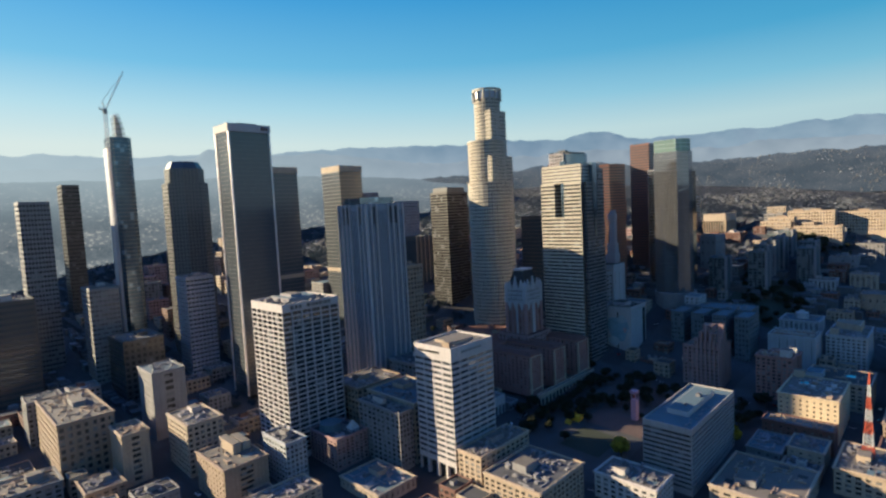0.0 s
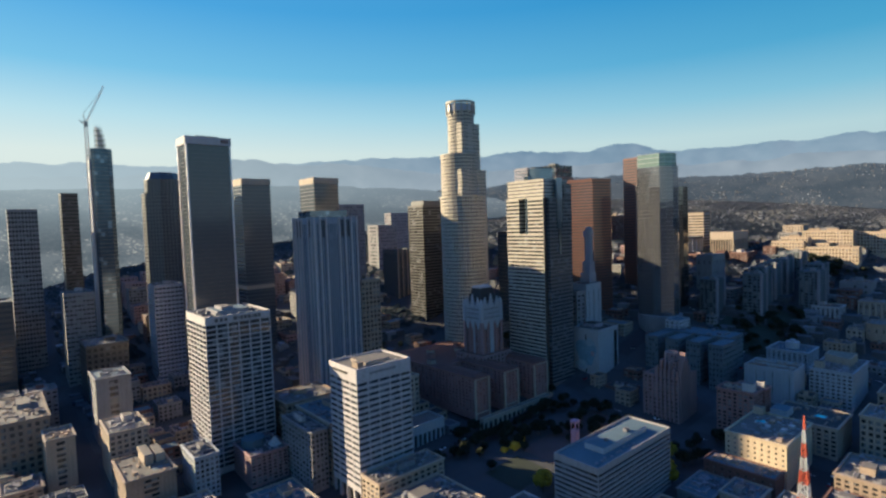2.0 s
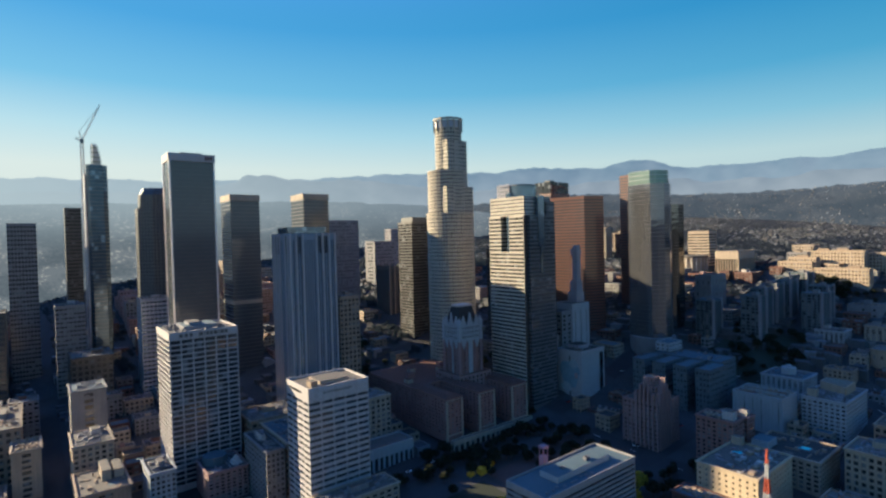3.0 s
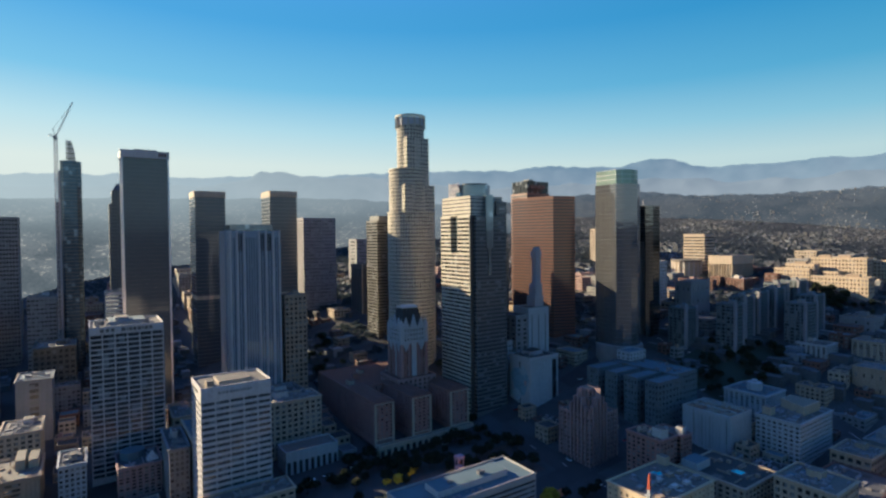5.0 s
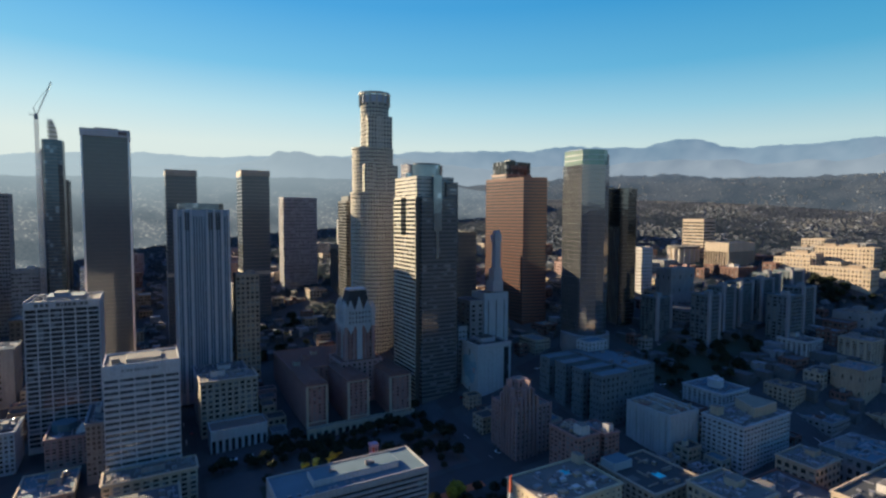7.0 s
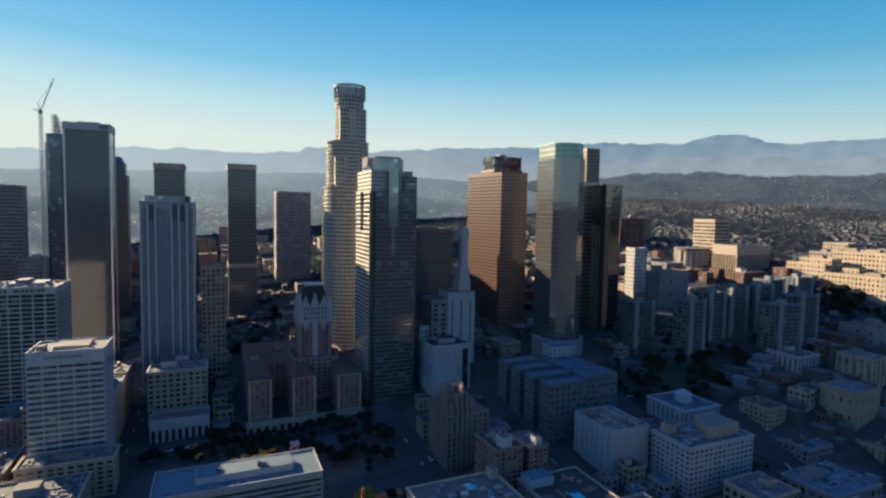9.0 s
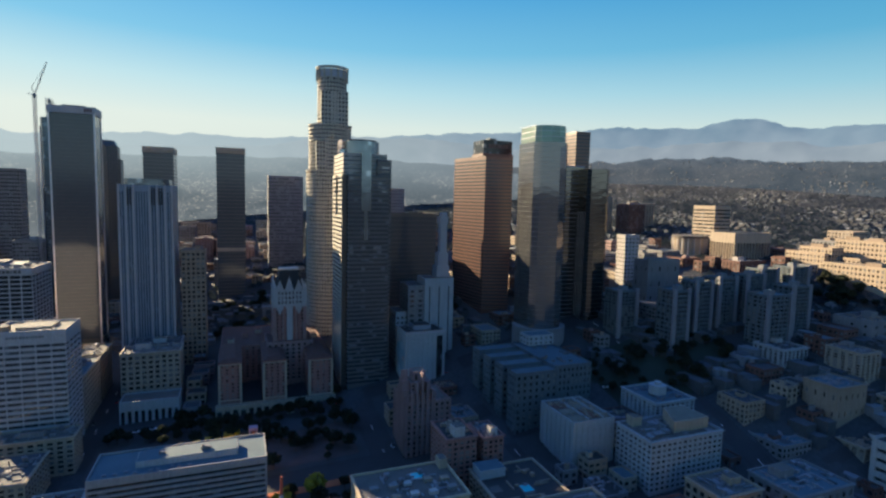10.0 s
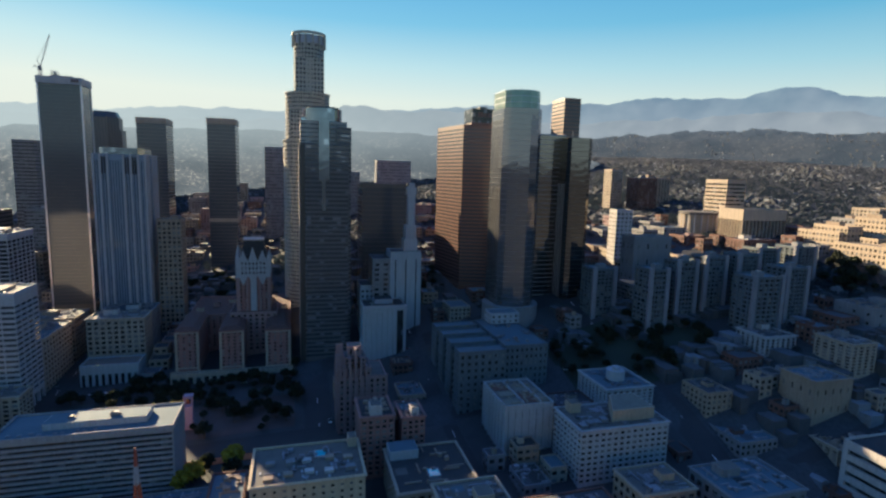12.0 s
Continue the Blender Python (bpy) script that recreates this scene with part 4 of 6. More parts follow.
def walkup(label, x0, x1, y0, y1, z1, wall, nx, ny, rows, roof=None, glass=None, fw=0.6, fh=0.6, most=120, units=3, z0=None, name="office_building", category="office building", pent=True, cornice=True, east=None, group=""):
    """An older masonry building with punched windows, a cornice, a roof house and roof plant."""
    base = min(ground_z(x, y) for x in (x0, x1) for y in (y0, y1)) - 2 if z0 is None else z0
    b = block(name, label, category, x0, x1, y0, y1, base, z1, wall, glass or GLASSOLD, nx, ny, rows, fw=fw, fh=fh, depth=0.35, foot=4.5, head=2.0, roof=roof or ROOFGREY, most=most,
              east=(x1 < 420) if east is None else east, parapet=1.0, group=group)
    TAKEN.append((x0, x1, y0, y1))
    if cornice:
        m = Mesh()
        m.band(x0 - 0.7, x1 + 0.7, y0 - 0.7, y1 + 0.7, 0.75, z1 - 0.9, z1 - 0.3)
        m.part("cornice", wall, b)
    if pent:
        w, d = (x1 - x0), (y1 - y0)
        px, py = x0 + w * (0.2 + 0.4 * random.random()), y0 + d * (0.35 + 0.3 * random.random())
        penthouse(b, px, px + w * 0.25, py, py + d * 0.25, z1 - 1.0, z1 + 2.0 + 1.5 * random.random(), random.choice((wall, GREYCONC, OFFWHITE)))
        tank = Mesh()
        tx, ty = x0 + w * 0.8, y0 + d * 0.75
        tank.prism(ellipse(tx, ty, 1.3, 1.3, 10), z1 - 0.9, z1 + 1.6)
        tank.prism(ellipse(tx, ty, 1.4, 1.4, 10), z1 + 1.6, z1 + 2.2, ellipse(tx, ty, 0.2, 0.2, 10))
        tank.part("water_tank", METALUNIT, b)
    ductwork(b, x0 + 1.5, x1 - 1.5, y0 + 1.5, y1 - 1.5, z1 - 1.0, 14 + units * 3)
    clutter(x0 + 3, x1 - 3, y0 + 3, y1 - 3, z1 - 1.0, (units + 2) // 3)
    return b


# hotel with three red-brick wings
hotel = thing("grand_hotel", "red-brown brick hotel with three wings and tiled roofs", "hotel")
for i, (x0, x1, y0) in enumerate(((333, 348, 238.5), (363, 379, 236), (395, 412, 232.5))):
    block("", "", "", x0, x1, y0, 285, -4, 28.5, ROSEBRICK, GLASSOLD, 4, 12, 10, fw=0.42, fh=0.5, depth=0.3, foot=5, head=1.5, roof=ROOFRED, parapet=0.5, parent=hotel, most=90, east=True)
    m = Mesh()
    m.prism([(x0 - 0.6, y0 - 0.6), (x1 + 0.6, y0 - 0.6), (x1 + 0.6, 285), (x0 - 0.6, 285)], 28.4, 30.6, [(x0 + 4, y0 + 4), (x1 - 4, y0 + 4), (x1 - 4, 285), (x0 + 4, 285)])
    m.part("tile_roof", ROOFRED, hotel)
    m = Mesh()
    m.box(x0 - 0.5, x1 + 0.5, y0 - 0.5, y0, 0.5, 1.2)
    m.part("string_course", BUFF, hotel)
    m = Mesh()
    m.box(x0 - 0.5, x1 + 0.5, y0 - 0.5, y0, 26.6, 27.2)
    m.part("string_course", BUFF, hotel)
    for cx in (x0 - 0.4, x1 - 1.2):
        m = Mesh()
        m.box(cx, cx + 1.6, y0 - 0.4, y0 + 1.0, -4, 26.6)
        m.part("quoin_strip", BUFF, hotel)
block("", "", "", 333, 412, 285, 352, -4, 28, ROSEBRICK, GLASSOLD, 18, 14, 10, fw=0.42, fh=0.5, depth=0.3, foot=5, head=1.5, roof=ROOFRED, parapet=0.5, parent=hotel, most=60, east=True)
block("", "", "", 331, 414, 228.5, 232.5, -10, 0.5, BUFF, GLASSOLD, 16, 1, 1, fw=0.55, fh=0.75, depth=0.6, foot=0.5, head=1.2, roof=ROOFPALE, parapet=0.6, parent=hotel, most=40, fx=0.6, sill=0.1, east=True)
for i in range(7):
    penthouse(hotel, 338 + i * 11, 343 + i * 11, 296 + (i % 3) * 14, 302 + (i % 3) * 14, 27.4, 30.5 + (i % 2), ROSEBRICK if i % 2 else BUFF, ROOFRED)
TAKEN.append((331, 414, 228, 352))

# white gothic tower with gables
goth = thing("gabled_tower", "white and rose tower with gabled crown and dark roof", "tower")
goth.location = (-5, -7, 4.3)
block("", "", "", 378, 401, 277, 297, -4, 58, ROSEBRICK, GLASSOLD, 6, 5, 13, fw=0.4, fh=0.6, depth=0.3, foot=22, head=1, parent=goth, most=150, parapet=0.4, east=True)
block("", "", "", 377.2, 401.8, 276.2, 297.8, 57, 70, WHITESTUCCO, GLASSOLD, 9, 8, 3, fw=0.45, fh=0.6, depth=0.4, foot=1, head=0.8, parent=goth, most=80, parapet=0.4, east=True)
for px, py, hh in ((378, 277, 72), (401, 277, 72), (378, 297, 71), (401, 297, 71)):
    m = Mesh()
    m.box(px - 1.3, px + 1.3, py - 1.3, py + 1.3, -4, 56.5)
    m.part("corner_pier", PINK, goth)
    m = Mesh()
    m.box(px - 1.5, px + 1.5, py - 1.5, py + 1.5, 56.5, hh)
    m.prism([(px - 1.5, py - 1.5), (px + 1.5, py - 1.5), (px + 1.5, py + 1.5), (px - 1.5, py + 1.5)], hh, hh + 5, [(px - 0.1, py - 0.1), (px + 0.1, py - 0.1), (px + 0.1, py + 0.1), (px - 0.1, py + 0.1)])
    m.part("pinnacle", WHITESTUCCO, goth)


def gable(a, b, z0, z1):
    """A slab with three corners, upright over the line a-b (plan points), with its tip at z1."""
    m = Mesh()
    ux, uy = b[0] - a[0], b[1] - a[1]
    n_ = math.hypot(ux, uy)
    ox, oy = -uy / n_ * 1.2, ux / n_ * 1.2
    mid = ((a[0] + b[0]) / 2, (a[1] + b[1]) / 2)
    m.v.extend([(a[0], a[1], z0), (b[0], b[1], z0), (*mid, z1), (a[0] + ox, a[1] + oy, z0), (b[0] + ox, b[1] + oy, z0), (mid[0] + ox, mid[1] + oy, z1)])
    m.f.extend([(0, 1, 2), (5, 4, 3), (0, 3, 4, 1), (1, 4, 5, 2), (2, 5, 3, 0)])
    m.part("gable", WHITESTUCCO, goth)


for u in (0, 1, 2):
    for z0, z1 in ((69.5, 78 if u != 1 else 80.5), (57.4, 50)):
        gable((378.6 + u * 7.2, 275.9), (385.4 + u * 7.2, 275.9), z0, z1)
        gable((376.9, 283.4 + u * 6.4), (376.9, 277.6 + u * 6.4), z0, z1)
m = Mesh()
m.prism([(379, 278), (400, 278), (400, 296), (379, 296)], 69.6, 85, [(382.5, 282), (396.5, 282), (396.5, 292), (382.5, 292)])
m.part("dark_roof", ROOFDARK, goth)
m = Mesh()
m.box(382, 397, 281.5, 292.5, 85, 86.4)
m.part("roof_cap", OFFWHITE, goth)
for i in range(3):
    m = Mesh()
    w_ = 2.2 if i == 1 else 0.6
    m.box(384.5 + i * 5 - w_, 384.5 + i * 5 + w_, 276.3, 277, 14, 57)
    m.part("pilaster", WHITESTUCCO if i == 1 else PINK, goth)
    m = Mesh()
    m.box(377.3, 378, 281 + i * 5 - 0.8, 281 + i * 5 + 0.8, 14, 57)
    m.part("pilaster", WHITESTUCCO if i == 1 else PINK, goth)
block("", "", "", 372, 407, 271, 303, -6, 30, PINK, GLASSOLD, 8, 8, 9, fw=0.45, fh=0.55, depth=0.3, foot=5, head=1.5, parent=goth, most=80, parapet=0.6, east=True, roof=ROOFRED)
TAKEN.append((367, 402, 264, 296))

# blank white exchange building with a slender pylon
att = thing("exchange_building", "blank white exchange building with a stepped radio pylon", "building")
block("", "", "", 489, 514, 245, 266, 0, 83.5, WHITESTUCCO, GLASSDARK, 3, 2, 1, fw=0.12, fh=0.9, depth=0.5, foot=3, head=3, parent=att, parapet=0.8)
block("", "", "", 475, 489, 246, 270, 0, 78, GREYCONC, GLASSDARK, 2, 3, 18, fw=0.5, fh=0.5, depth=0.3, foot=3, head=3, parent=att, parapet=0.8, most=60)
block("", "", "", 466, 484, 250, 274, 0, 56, WHITESTUCCO, GLASSDARK, 5, 5, 12, fw=0.5, fh=0.45, depth=0.3, foot=3, head=3, parent=att, parapet=0.8, most=80)
for z0, z1, w in ((83.5, 93, 7), (93, 104, 5.5), (104, 128, 3.6), (128, 134, 4.6), (134, 137.5, 3)):
    m = Mesh()
    m.box(507 - w, 507 + w * 0.6, 252 - w * 0.5, 252 + w, z0, z1)
    for k in range(4):
        m.box(507 - w + k * w * 0.45, 507 - w + k * w * 0.45 + 0.4, 251.7 - w * 0.5, 252 - w * 0.5, z0, z1)
    m.part("pylon_stage", STEEL, att)
TAKEN.append((462, 518, 244, 276))
mur = block("mural_building", "white corner building with a faded blue wall mural", "office building", 464.5, 496.5, 216.8, 243, -8, 47, WHITESTUCCO, GLASSDARK, 8, 1, 1, fw=0.05, fh=0.9, depth=0.25, foot=4, head=3, roof=ROOFDARK, fx=0.04)
TAKEN.append((464, 497, 216, 244))
MURAL = surface("faded blue mural paint", (0.20, 0.31, 0.38), stain=0.45, scale=1.6)
MURALPALE = surface("pale mural paint", (0.27, 0.34, 0.38), stain=0.4, scale=1.6)
MURALROSE = surface("faded rose mural paint", (0.32, 0.23, 0.24), stain=0.4, scale=1.6)
for cy, cz, ry, rz, paint, out_ in ((230, 25, 10, 13, MURAL, 0.05), (234, 14, 6, 4, MURALPALE, 0.08), (226, 35, 5, 3.5, MURALPALE, 0.08), (223, 25, 1.8, 2.6, MURALROSE, 0.11)):
    m = Mesh()
    m.poly(*[(464.5 - out_, cy + ry * math.cos(a) * (1 + 0.18 * math.sin(3 * a + cz)), cz + rz * math.sin(a) * (1 + 0.14 * math.cos(4 * a + cy))) for a in [2 * math.pi * k / 28 for k in range(28)]])
    m.part("mural", paint, mur, "faded painted mural")
m = Mesh()
m.box(489.5, 494.2, 216.45, 216.8, -4, 43)
m.part("window_slot", GLASSDARK, mur, "tall dark window slot")
m = Mesh()
m.box(464.1, 496.9, 216.4, 217.2, 45.4, 47.3)
m.part("coping", STEEL, mur)
clutter(468, 493, 220, 240, 45.8, 7)
penthouse(mur, 474, 488, 227, 239, 45.8, 49.5, STEEL, ROOFDARK)

# law library row: low colonnaded block with a taller one behind
law = thing("colonnaded_hall", "low white hall with a row of tall dark openings", "hall")
block("", "", "", 270, 307, 245, 264, -20, 5, WHITESTUCCO, GLASSDARK, 9, 5, 1, fw=0.55, fh=0.78, depth=1.0, foot=3, head=3.5, roof=ROOFPALE, parent=law, east=True, sill=0.1)
TAKEN.append((270, 307, 245, 264))
walkup("buff stone office building with deep top-floor windows", 266.5, 305.5, 272, 294, 31.5, BUFF, 9, 6, 10, roof=ROOFPALE, units=6, most=150)
walkup("grey brick office building with flat roof", 266, 303, 298, 330, 29, GREYCONC, 9, 7, 9, units=5, most=60)

walkup("narrow tan office building with a rounded roof house", 301, 320, 342, 362, 100, TAN, 5, 5, 24, most=60, units=1, roof=ROOFPALE, cornice=False)

# stepped art-deco building
tg = thing("art_deco_building", "rose-beige art deco building with a stepped central tower", "office building")
block("", "", "", 440, 468, 134, 161, -16, 26, PINK, GLASSOLD, 8, 8, 11, fw=0.4, fh=0.6, depth=0.35, foot=5, head=1.2, parent=tg, most=180, parapet=0.8, roof=ROOFPALE)
block("", "", "", 441, 459, 135, 153, 26, 31, PINK, GLASSOLD, 5, 5, 1, fw=0.4, fh=0.6, depth=0.3, head=0.8, parent=tg, parapet=0.5, roof=ROOFPALE)
block("", "", "", 443.5, 456, 137.5, 150, 31, 37, PINK, GLASSOLD, 4, 4, 2, fw=0.4, fh=0.6, depth=0.3, head=0.8, parent=tg, parapet=0.4, roof=ROOFPALE)
block("", "", "", 445.5, 453.5, 139.5, 147.5, 37, 43, PINK, GLASSOLD, 2, 2, 1, fw=0.3, fh=0.7, depth=0.3, head=1.0, parent=tg, parapet=0.4, roof=ROOFPALE)
for i in range(9):
    m = Mesh()
    x = 440 + 28 * i / 8
    m.box(x - 0.45, x + 0.45, 133.4, 134, -11, 27)
    m.part("buttress", PINK, tg)
    m = Mesh()
    y = 134 + 27 * i / 8
    m.box(439.4, 440, y - 0.45, y + 0.45, -11, 27)
    m.part("buttress", PINK, tg)
for i in range(5):      # piers of the corner tower, running past its steps
    top = (33, 38, 43.6, 38, 33)[i]
    m = Mesh()
    m.box(442.6 + i * 3.2, 443.8 + i * 3.2, 132.9, 136 + (1.2 if top > 34 else 0), -11, top)
    m.part("pier", PINK, tg)
    m = Mesh()
    m.box(438.9, 442 + (1.2 if top > 34 else 0), 136.6 + i * 3.2, 137.8 + i * 3.2, -11, top)
    m.part("pier", PINK, tg)
TAKEN.append((438, 469, 133, 162))
b = walkup("rose-brown brick office building with blank roof house", 447, 464, 86, 110, 24, ROSEBRICK, 5, 7, 11, most=130, units=3, roof=ROOFDARK, pent=False)
penthouse(b, 452, 458, 88, 95, 23, 28.5, OFFWHITE)
b = walkup("rose-brown brick office wing with pale roof house", 468, 480, 86, 106, 22, ROSEBRICK, 4, 6, 10, most=80, units=2, pent=False)
penthouse(b, 473, 477, 88, 93, 21, 25.5, OFFWHITE)
penthouse(b, 464.5, 470, 100, 106, 14, 21, BUFF)

# lit cream loft building with a pool and roof terrace
pool = walkup("cream loft building with roof terrace, loungers and small pool", 397, 445, 52, 85, 14, LOFTCREAM, 12, 9, 8, roof=ROOFPALE, most=180, units=0, pent=False, fw=0.34, fh=0.45, name="loft_building")
POOLWATER = glazing("turquoise pool water", (0.05, 0.45, 0.50), metallic=0.0, rough=0.05, vary=0.1, blinds=0.0)
m = Mesh()
m.box(424, 431, 72, 78, 13.0, 13.5)
m.part("pool_edge", OFFWHITE, pool)
m = Mesh()
m.box(424.6, 430.4, 72.6, 77.4, 13.5, 13.6)
m.part("pool_water", POOLWATER, pool, "turquoise pool water")
for i in range(10):
    m = Mesh()
    x, y = 401 + (i % 5) * 8.6 + random.random() * 2, 56 + (i // 5) * 10 + random.random() * 3
    m.box(x, x + 4, y, y + 3, 13.0, 14.2 + random.random())
    m.part("deck_hut", random.choice((OFFWHITE, TAN, GREYCONC)), pool)
for i in range(26):
    m = Mesh()
    x, y = 400 + random.random() * 42, 54 + random.random() * 16
    m.box(x, x + 0.8, y, y + 2.0, 13.0, 13.5)
    m.part("sun_bed", WHITESTUCCO, pool)
clutter(400, 442, 54, 82, 13.0, 9)
penthouse(pool, 440, 444, 78, 84, 13, 18, CREAM)
garden = walkup("buff building with a planted roof garden and blue pool", 458, 495, 42, 81, 9, BUFF, 9, 10, 6, roof=ROOFDARK, most=100, units=2, pent=False)
penthouse(garden, 459, 473, 70, 80, 8, 12.5, WHITESTUCCO, ROOFBLUE)
m = Mesh()
m.box(474, 480, 52, 59, 8.05, 8.5)
m.part("pool_edge", GREYCONC, garden)
m = Mesh()
m.box(474.5, 479.5, 52.5, 58.5, 8.5, 8.6)
m.part("pool_water", POOLWATER, garden, "blue pool water")

# terminal building with four wings
term = thing("terminal_building", "grey terminal building with four wings and dark light courts", "office building")
for i in range(4):
    y0 = 131 + i * 18.6
    block("", "", "", 512, 543, y0, y0 + 11.5, -22, 38, SLABCONC, GLASSOLD, 7, 4, 12, fw=0.4, fh=0.5, depth=0.3, foot=6, head=1.5, parent=term, most=60, parapet=0.8, roof=ROOFBLUE)
block("", "", "", 545, 575, 138, 200, -22, 38, SLABCONC, GLASSOLD, 9, 12, 12, fw=0.4, fh=0.5, depth=0.3, foot=6, head=1.5, parent=term, most=60, parapet=0.8, roof=ROOFBLUE)
block("", "", "", 509, 512, 132, 202, -24, -14, OFFWHITE, GLASSOLD, 1, 16, 1, fw=0.6, fh=0.7, depth=0.5, foot=1, head=1, parent=term, parapet=0.5, most=20)
block("", "", "", 553, 575, 186, 200, 38, 46, WHITESTUCCO, GLASSOLD, 5, 3, 2, fw=0.4, fh=0.5, depth=0.3, head=1, parent=term, parapet=0.5, roof=ROOFBLUE)
TAKEN.append((509, 576, 132, 204))
clutter(548, 572, 142, 184, 37, 10)

# white corner blocks
wh1 = walkup("white rendered block with shallow fins and sunlit roof", 523.5, 552, 84, 119, 23.5, WHITESTUCCO, 7, 6, 1, fw=0.08, fh=0.9, most=60, units=9, roof=ROOFPALE, name="white_block", pent=False, cornice=False)
for i in range(7):
    m = Mesh()
    m.box(522.8, 523.5, 87 + i * 4.8, 88 + i * 4.8, -12, 22.5)
    m.part("fin", WHITESTUCCO, wh1)
wh2 = walkup("white department store block with square windows", 551, 602, 53, 81, 22, WHITESTUCCO, 14, 8, 9, fw=0.6, fh=0.5, most=230, units=10, roof=ROOFPALE, name="department_store", cornice=True, pent=False)
DECK = surface("sun-bleached roof decking", (0.19, 0.155, 0.115), stain=0.35, scale=1.2)
DECKRED = surface("rust red roof paint", (0.15, 0.06, 0.04), stain=0.35, scale=1.2)
for i, (x, y, w, d) in enumerate(((525, 86, 10, 8), (536, 88, 8, 12), (526, 97, 9, 6), (538, 104, 11, 9), (526, 106, 8, 9), (544, 87, 6, 10))):
    m = Mesh()
    m.box(x, x + w, y, y + d, 22.45, 22.65 + 0.25 * (i % 3))
    m.part("roof_deck", DECKRED if i in (1, 4) else DECK, wh1)
for i in (2, 4):
    m = Mesh()
    m.box(525 + i * 5, 525.5 + i * 5, 86, 117, 22.5, 23.8 + 0.3 * (i % 2))
    m.part("screen_wall", WHITESTUCCO, wh1)
m = Mesh()
m.prism([(572, 59), (597, 59), (597, 78), (582, 78)], 21, 27.5)
m.part("roof_hall", CREAM, wh2, "raised cream roof hall")
m = Mesh()
m.prism([(573, 60), (596, 60), (596, 77), (582.5, 77)], 27.5, 27.7)
m.part("roof_hall_roof", DECK, wh2)
for i in range(4):
    m = Mesh()
    m.box(553 + i * 4.5, 556.5 + i * 4.5, 56 + i, 60 + i, 21, 22.6 + 0.5 * (i % 2))
    m.part("plant_box", METALUNIT, wh2)
penthouse(wh2, 556, 562, 73, 79, 21, 26.5, CREAM)
dr = walkup("white low block with a round drum on the roof", 590, 622, 92, 124, 24, WHITESTUCCO, 8, 8, 8, most=50, units=4, roof=ROOFBLUE, pent=False)
m = Mesh()
m.prism(ellipse(606, 108, 5.5, 5.5, 18), 22.9, 29)
m.prism(ellipse(606, 108, 2.2, 2.2, 12), 29, 31)
m.part("roof_drum", WHITESTUCCO, dr, "white round drum")
walkup("white hall with arched windows", 706, 731, 95, 119, 48, WHITESTUCCO, 6, 6, 5, fw=0.55, fh=0.75, most=60, units=4)
walkup("tan brick market building with few windows", 694, 722, 50, 72, 37, TAN, 5, 4, 2, fw=0.2, fh=0.3, most=20, units=4, roof=ROOFBLUE, pent=False)
walkup("narrow beige building with a lit end wall", 735, 755, 62, 86, 52, BUFF, 4, 5, 9, most=60, units=2)
block("parking_garage", "concrete parking garage with sunlit open decks", "garage", 684, 745, -14, 24, -34, 18, OFFWHITE, GLASSDARK, 1, 1, 8, fw=0.86, fh=0.42, depth=1.6, foot=4, head=3, roof=ROOFDARK, fx=0.9)
TAKEN.append((684, 745, -14, 24))
walkup("dark red brick market block with flat roof", 770, 815, 40, 75, 22, BRICK, 8, 6, 5, most=40, units=4)
walkup("beige low building with white parapet", 690, 722, 30, 46, 8, BUFF, 5, 4, 4, most=30, units=3, roof=ROOFPALE)

# apartment slabs on the hill
for i, (x0, x1, y0, y1, z1) in enumerate(((658, 674, 150, 168, 83), (684, 702, 154, 170, 88), (706, 726, 152, 168, 91), (732, 752, 148, 164, 93), (758, 778, 156, 172, 96), (712, 738, 114, 132, 83), (634, 654, 184, 202, 78), (744, 764, 118, 136, 88), (786, 808, 150, 168, 98))):
    g = ground_z(x0, y0) - 4
    slab = block("apartment_slab", "grey apartment slab with stacked balconies and white end walls", "apartment block", x0, x1, y0, y1, g, z1, SLABCONC, GLASSOLD, 6, 4, 13, fw=0.78, fh=0.62, depth=1.2, foot=5, head=1.5,
                 most=40, group="hill apartment slabs", roof=ROOFBLUE)
    for cx, cy in ((x0, y0), (x1 - 2.4, y0)):
        m = Mesh()
        m.box(cx - 0.3, cx + 2.7, cy - 0.5, cy + 1.5, g, z1 + 0.8)
        m.part("end_wall", PALECONC, slab)
    penthouse(slab, x0 + 7, x0 + 13, y0 + 5, y0 + 10, z1 - 1.2, z1 + 2.4, GREYCONC, ROOFBLUE)
    TAKEN.append((x0, x1, y0, y1))
# towers and halls beyond the hill's edge
walkup("pale beige residential tower beyond the hill", 799, 815, 423, 440, 158, BUFF, 8, 6, 13, most=30, units=1, cornice=False, pent=False, east=False)
walkup("brown office tower with faint window grid", 820, 846, 396, 420, 148, BRICK, 8, 7, 11, most=30, units=1, cornice=False, east=False)
walkup("buff office slab with dark end", 852, 888, 425, 446, 149, TAN, 8, 7, 11, most=30, units=1, cornice=False, east=False)
walkup("pale grey concert hall block with flat roof", 686, 722, 210, 228, 99, GREYCONC, 4, 3, 3, fw=0.2, fh=0.3, most=10, units=4, cornice=False, pent=False, roof=ROOFPALE)
walkup("red-brown brick apartment block on the hill", 802, 838, 214, 238, 95, BRICK, 9, 6, 6, most=30, units=3, cornice=False)
walkup("violet-grey windowless block with stepped front", 782, 812, 84, 112, 66, GREYCONC, 3, 3, 2, fw=0.2, fh=0.3, most=10, units=2, cornice=False)
drum = thing("round_auditorium", "pale round auditorium with a ring of columns", "auditorium")
m = Mesh()
m.prism(ellipse(826, 300, 17, 17, 28), 82, 112)
m.part("drum_wall", BUFF, drum)
m = Mesh()
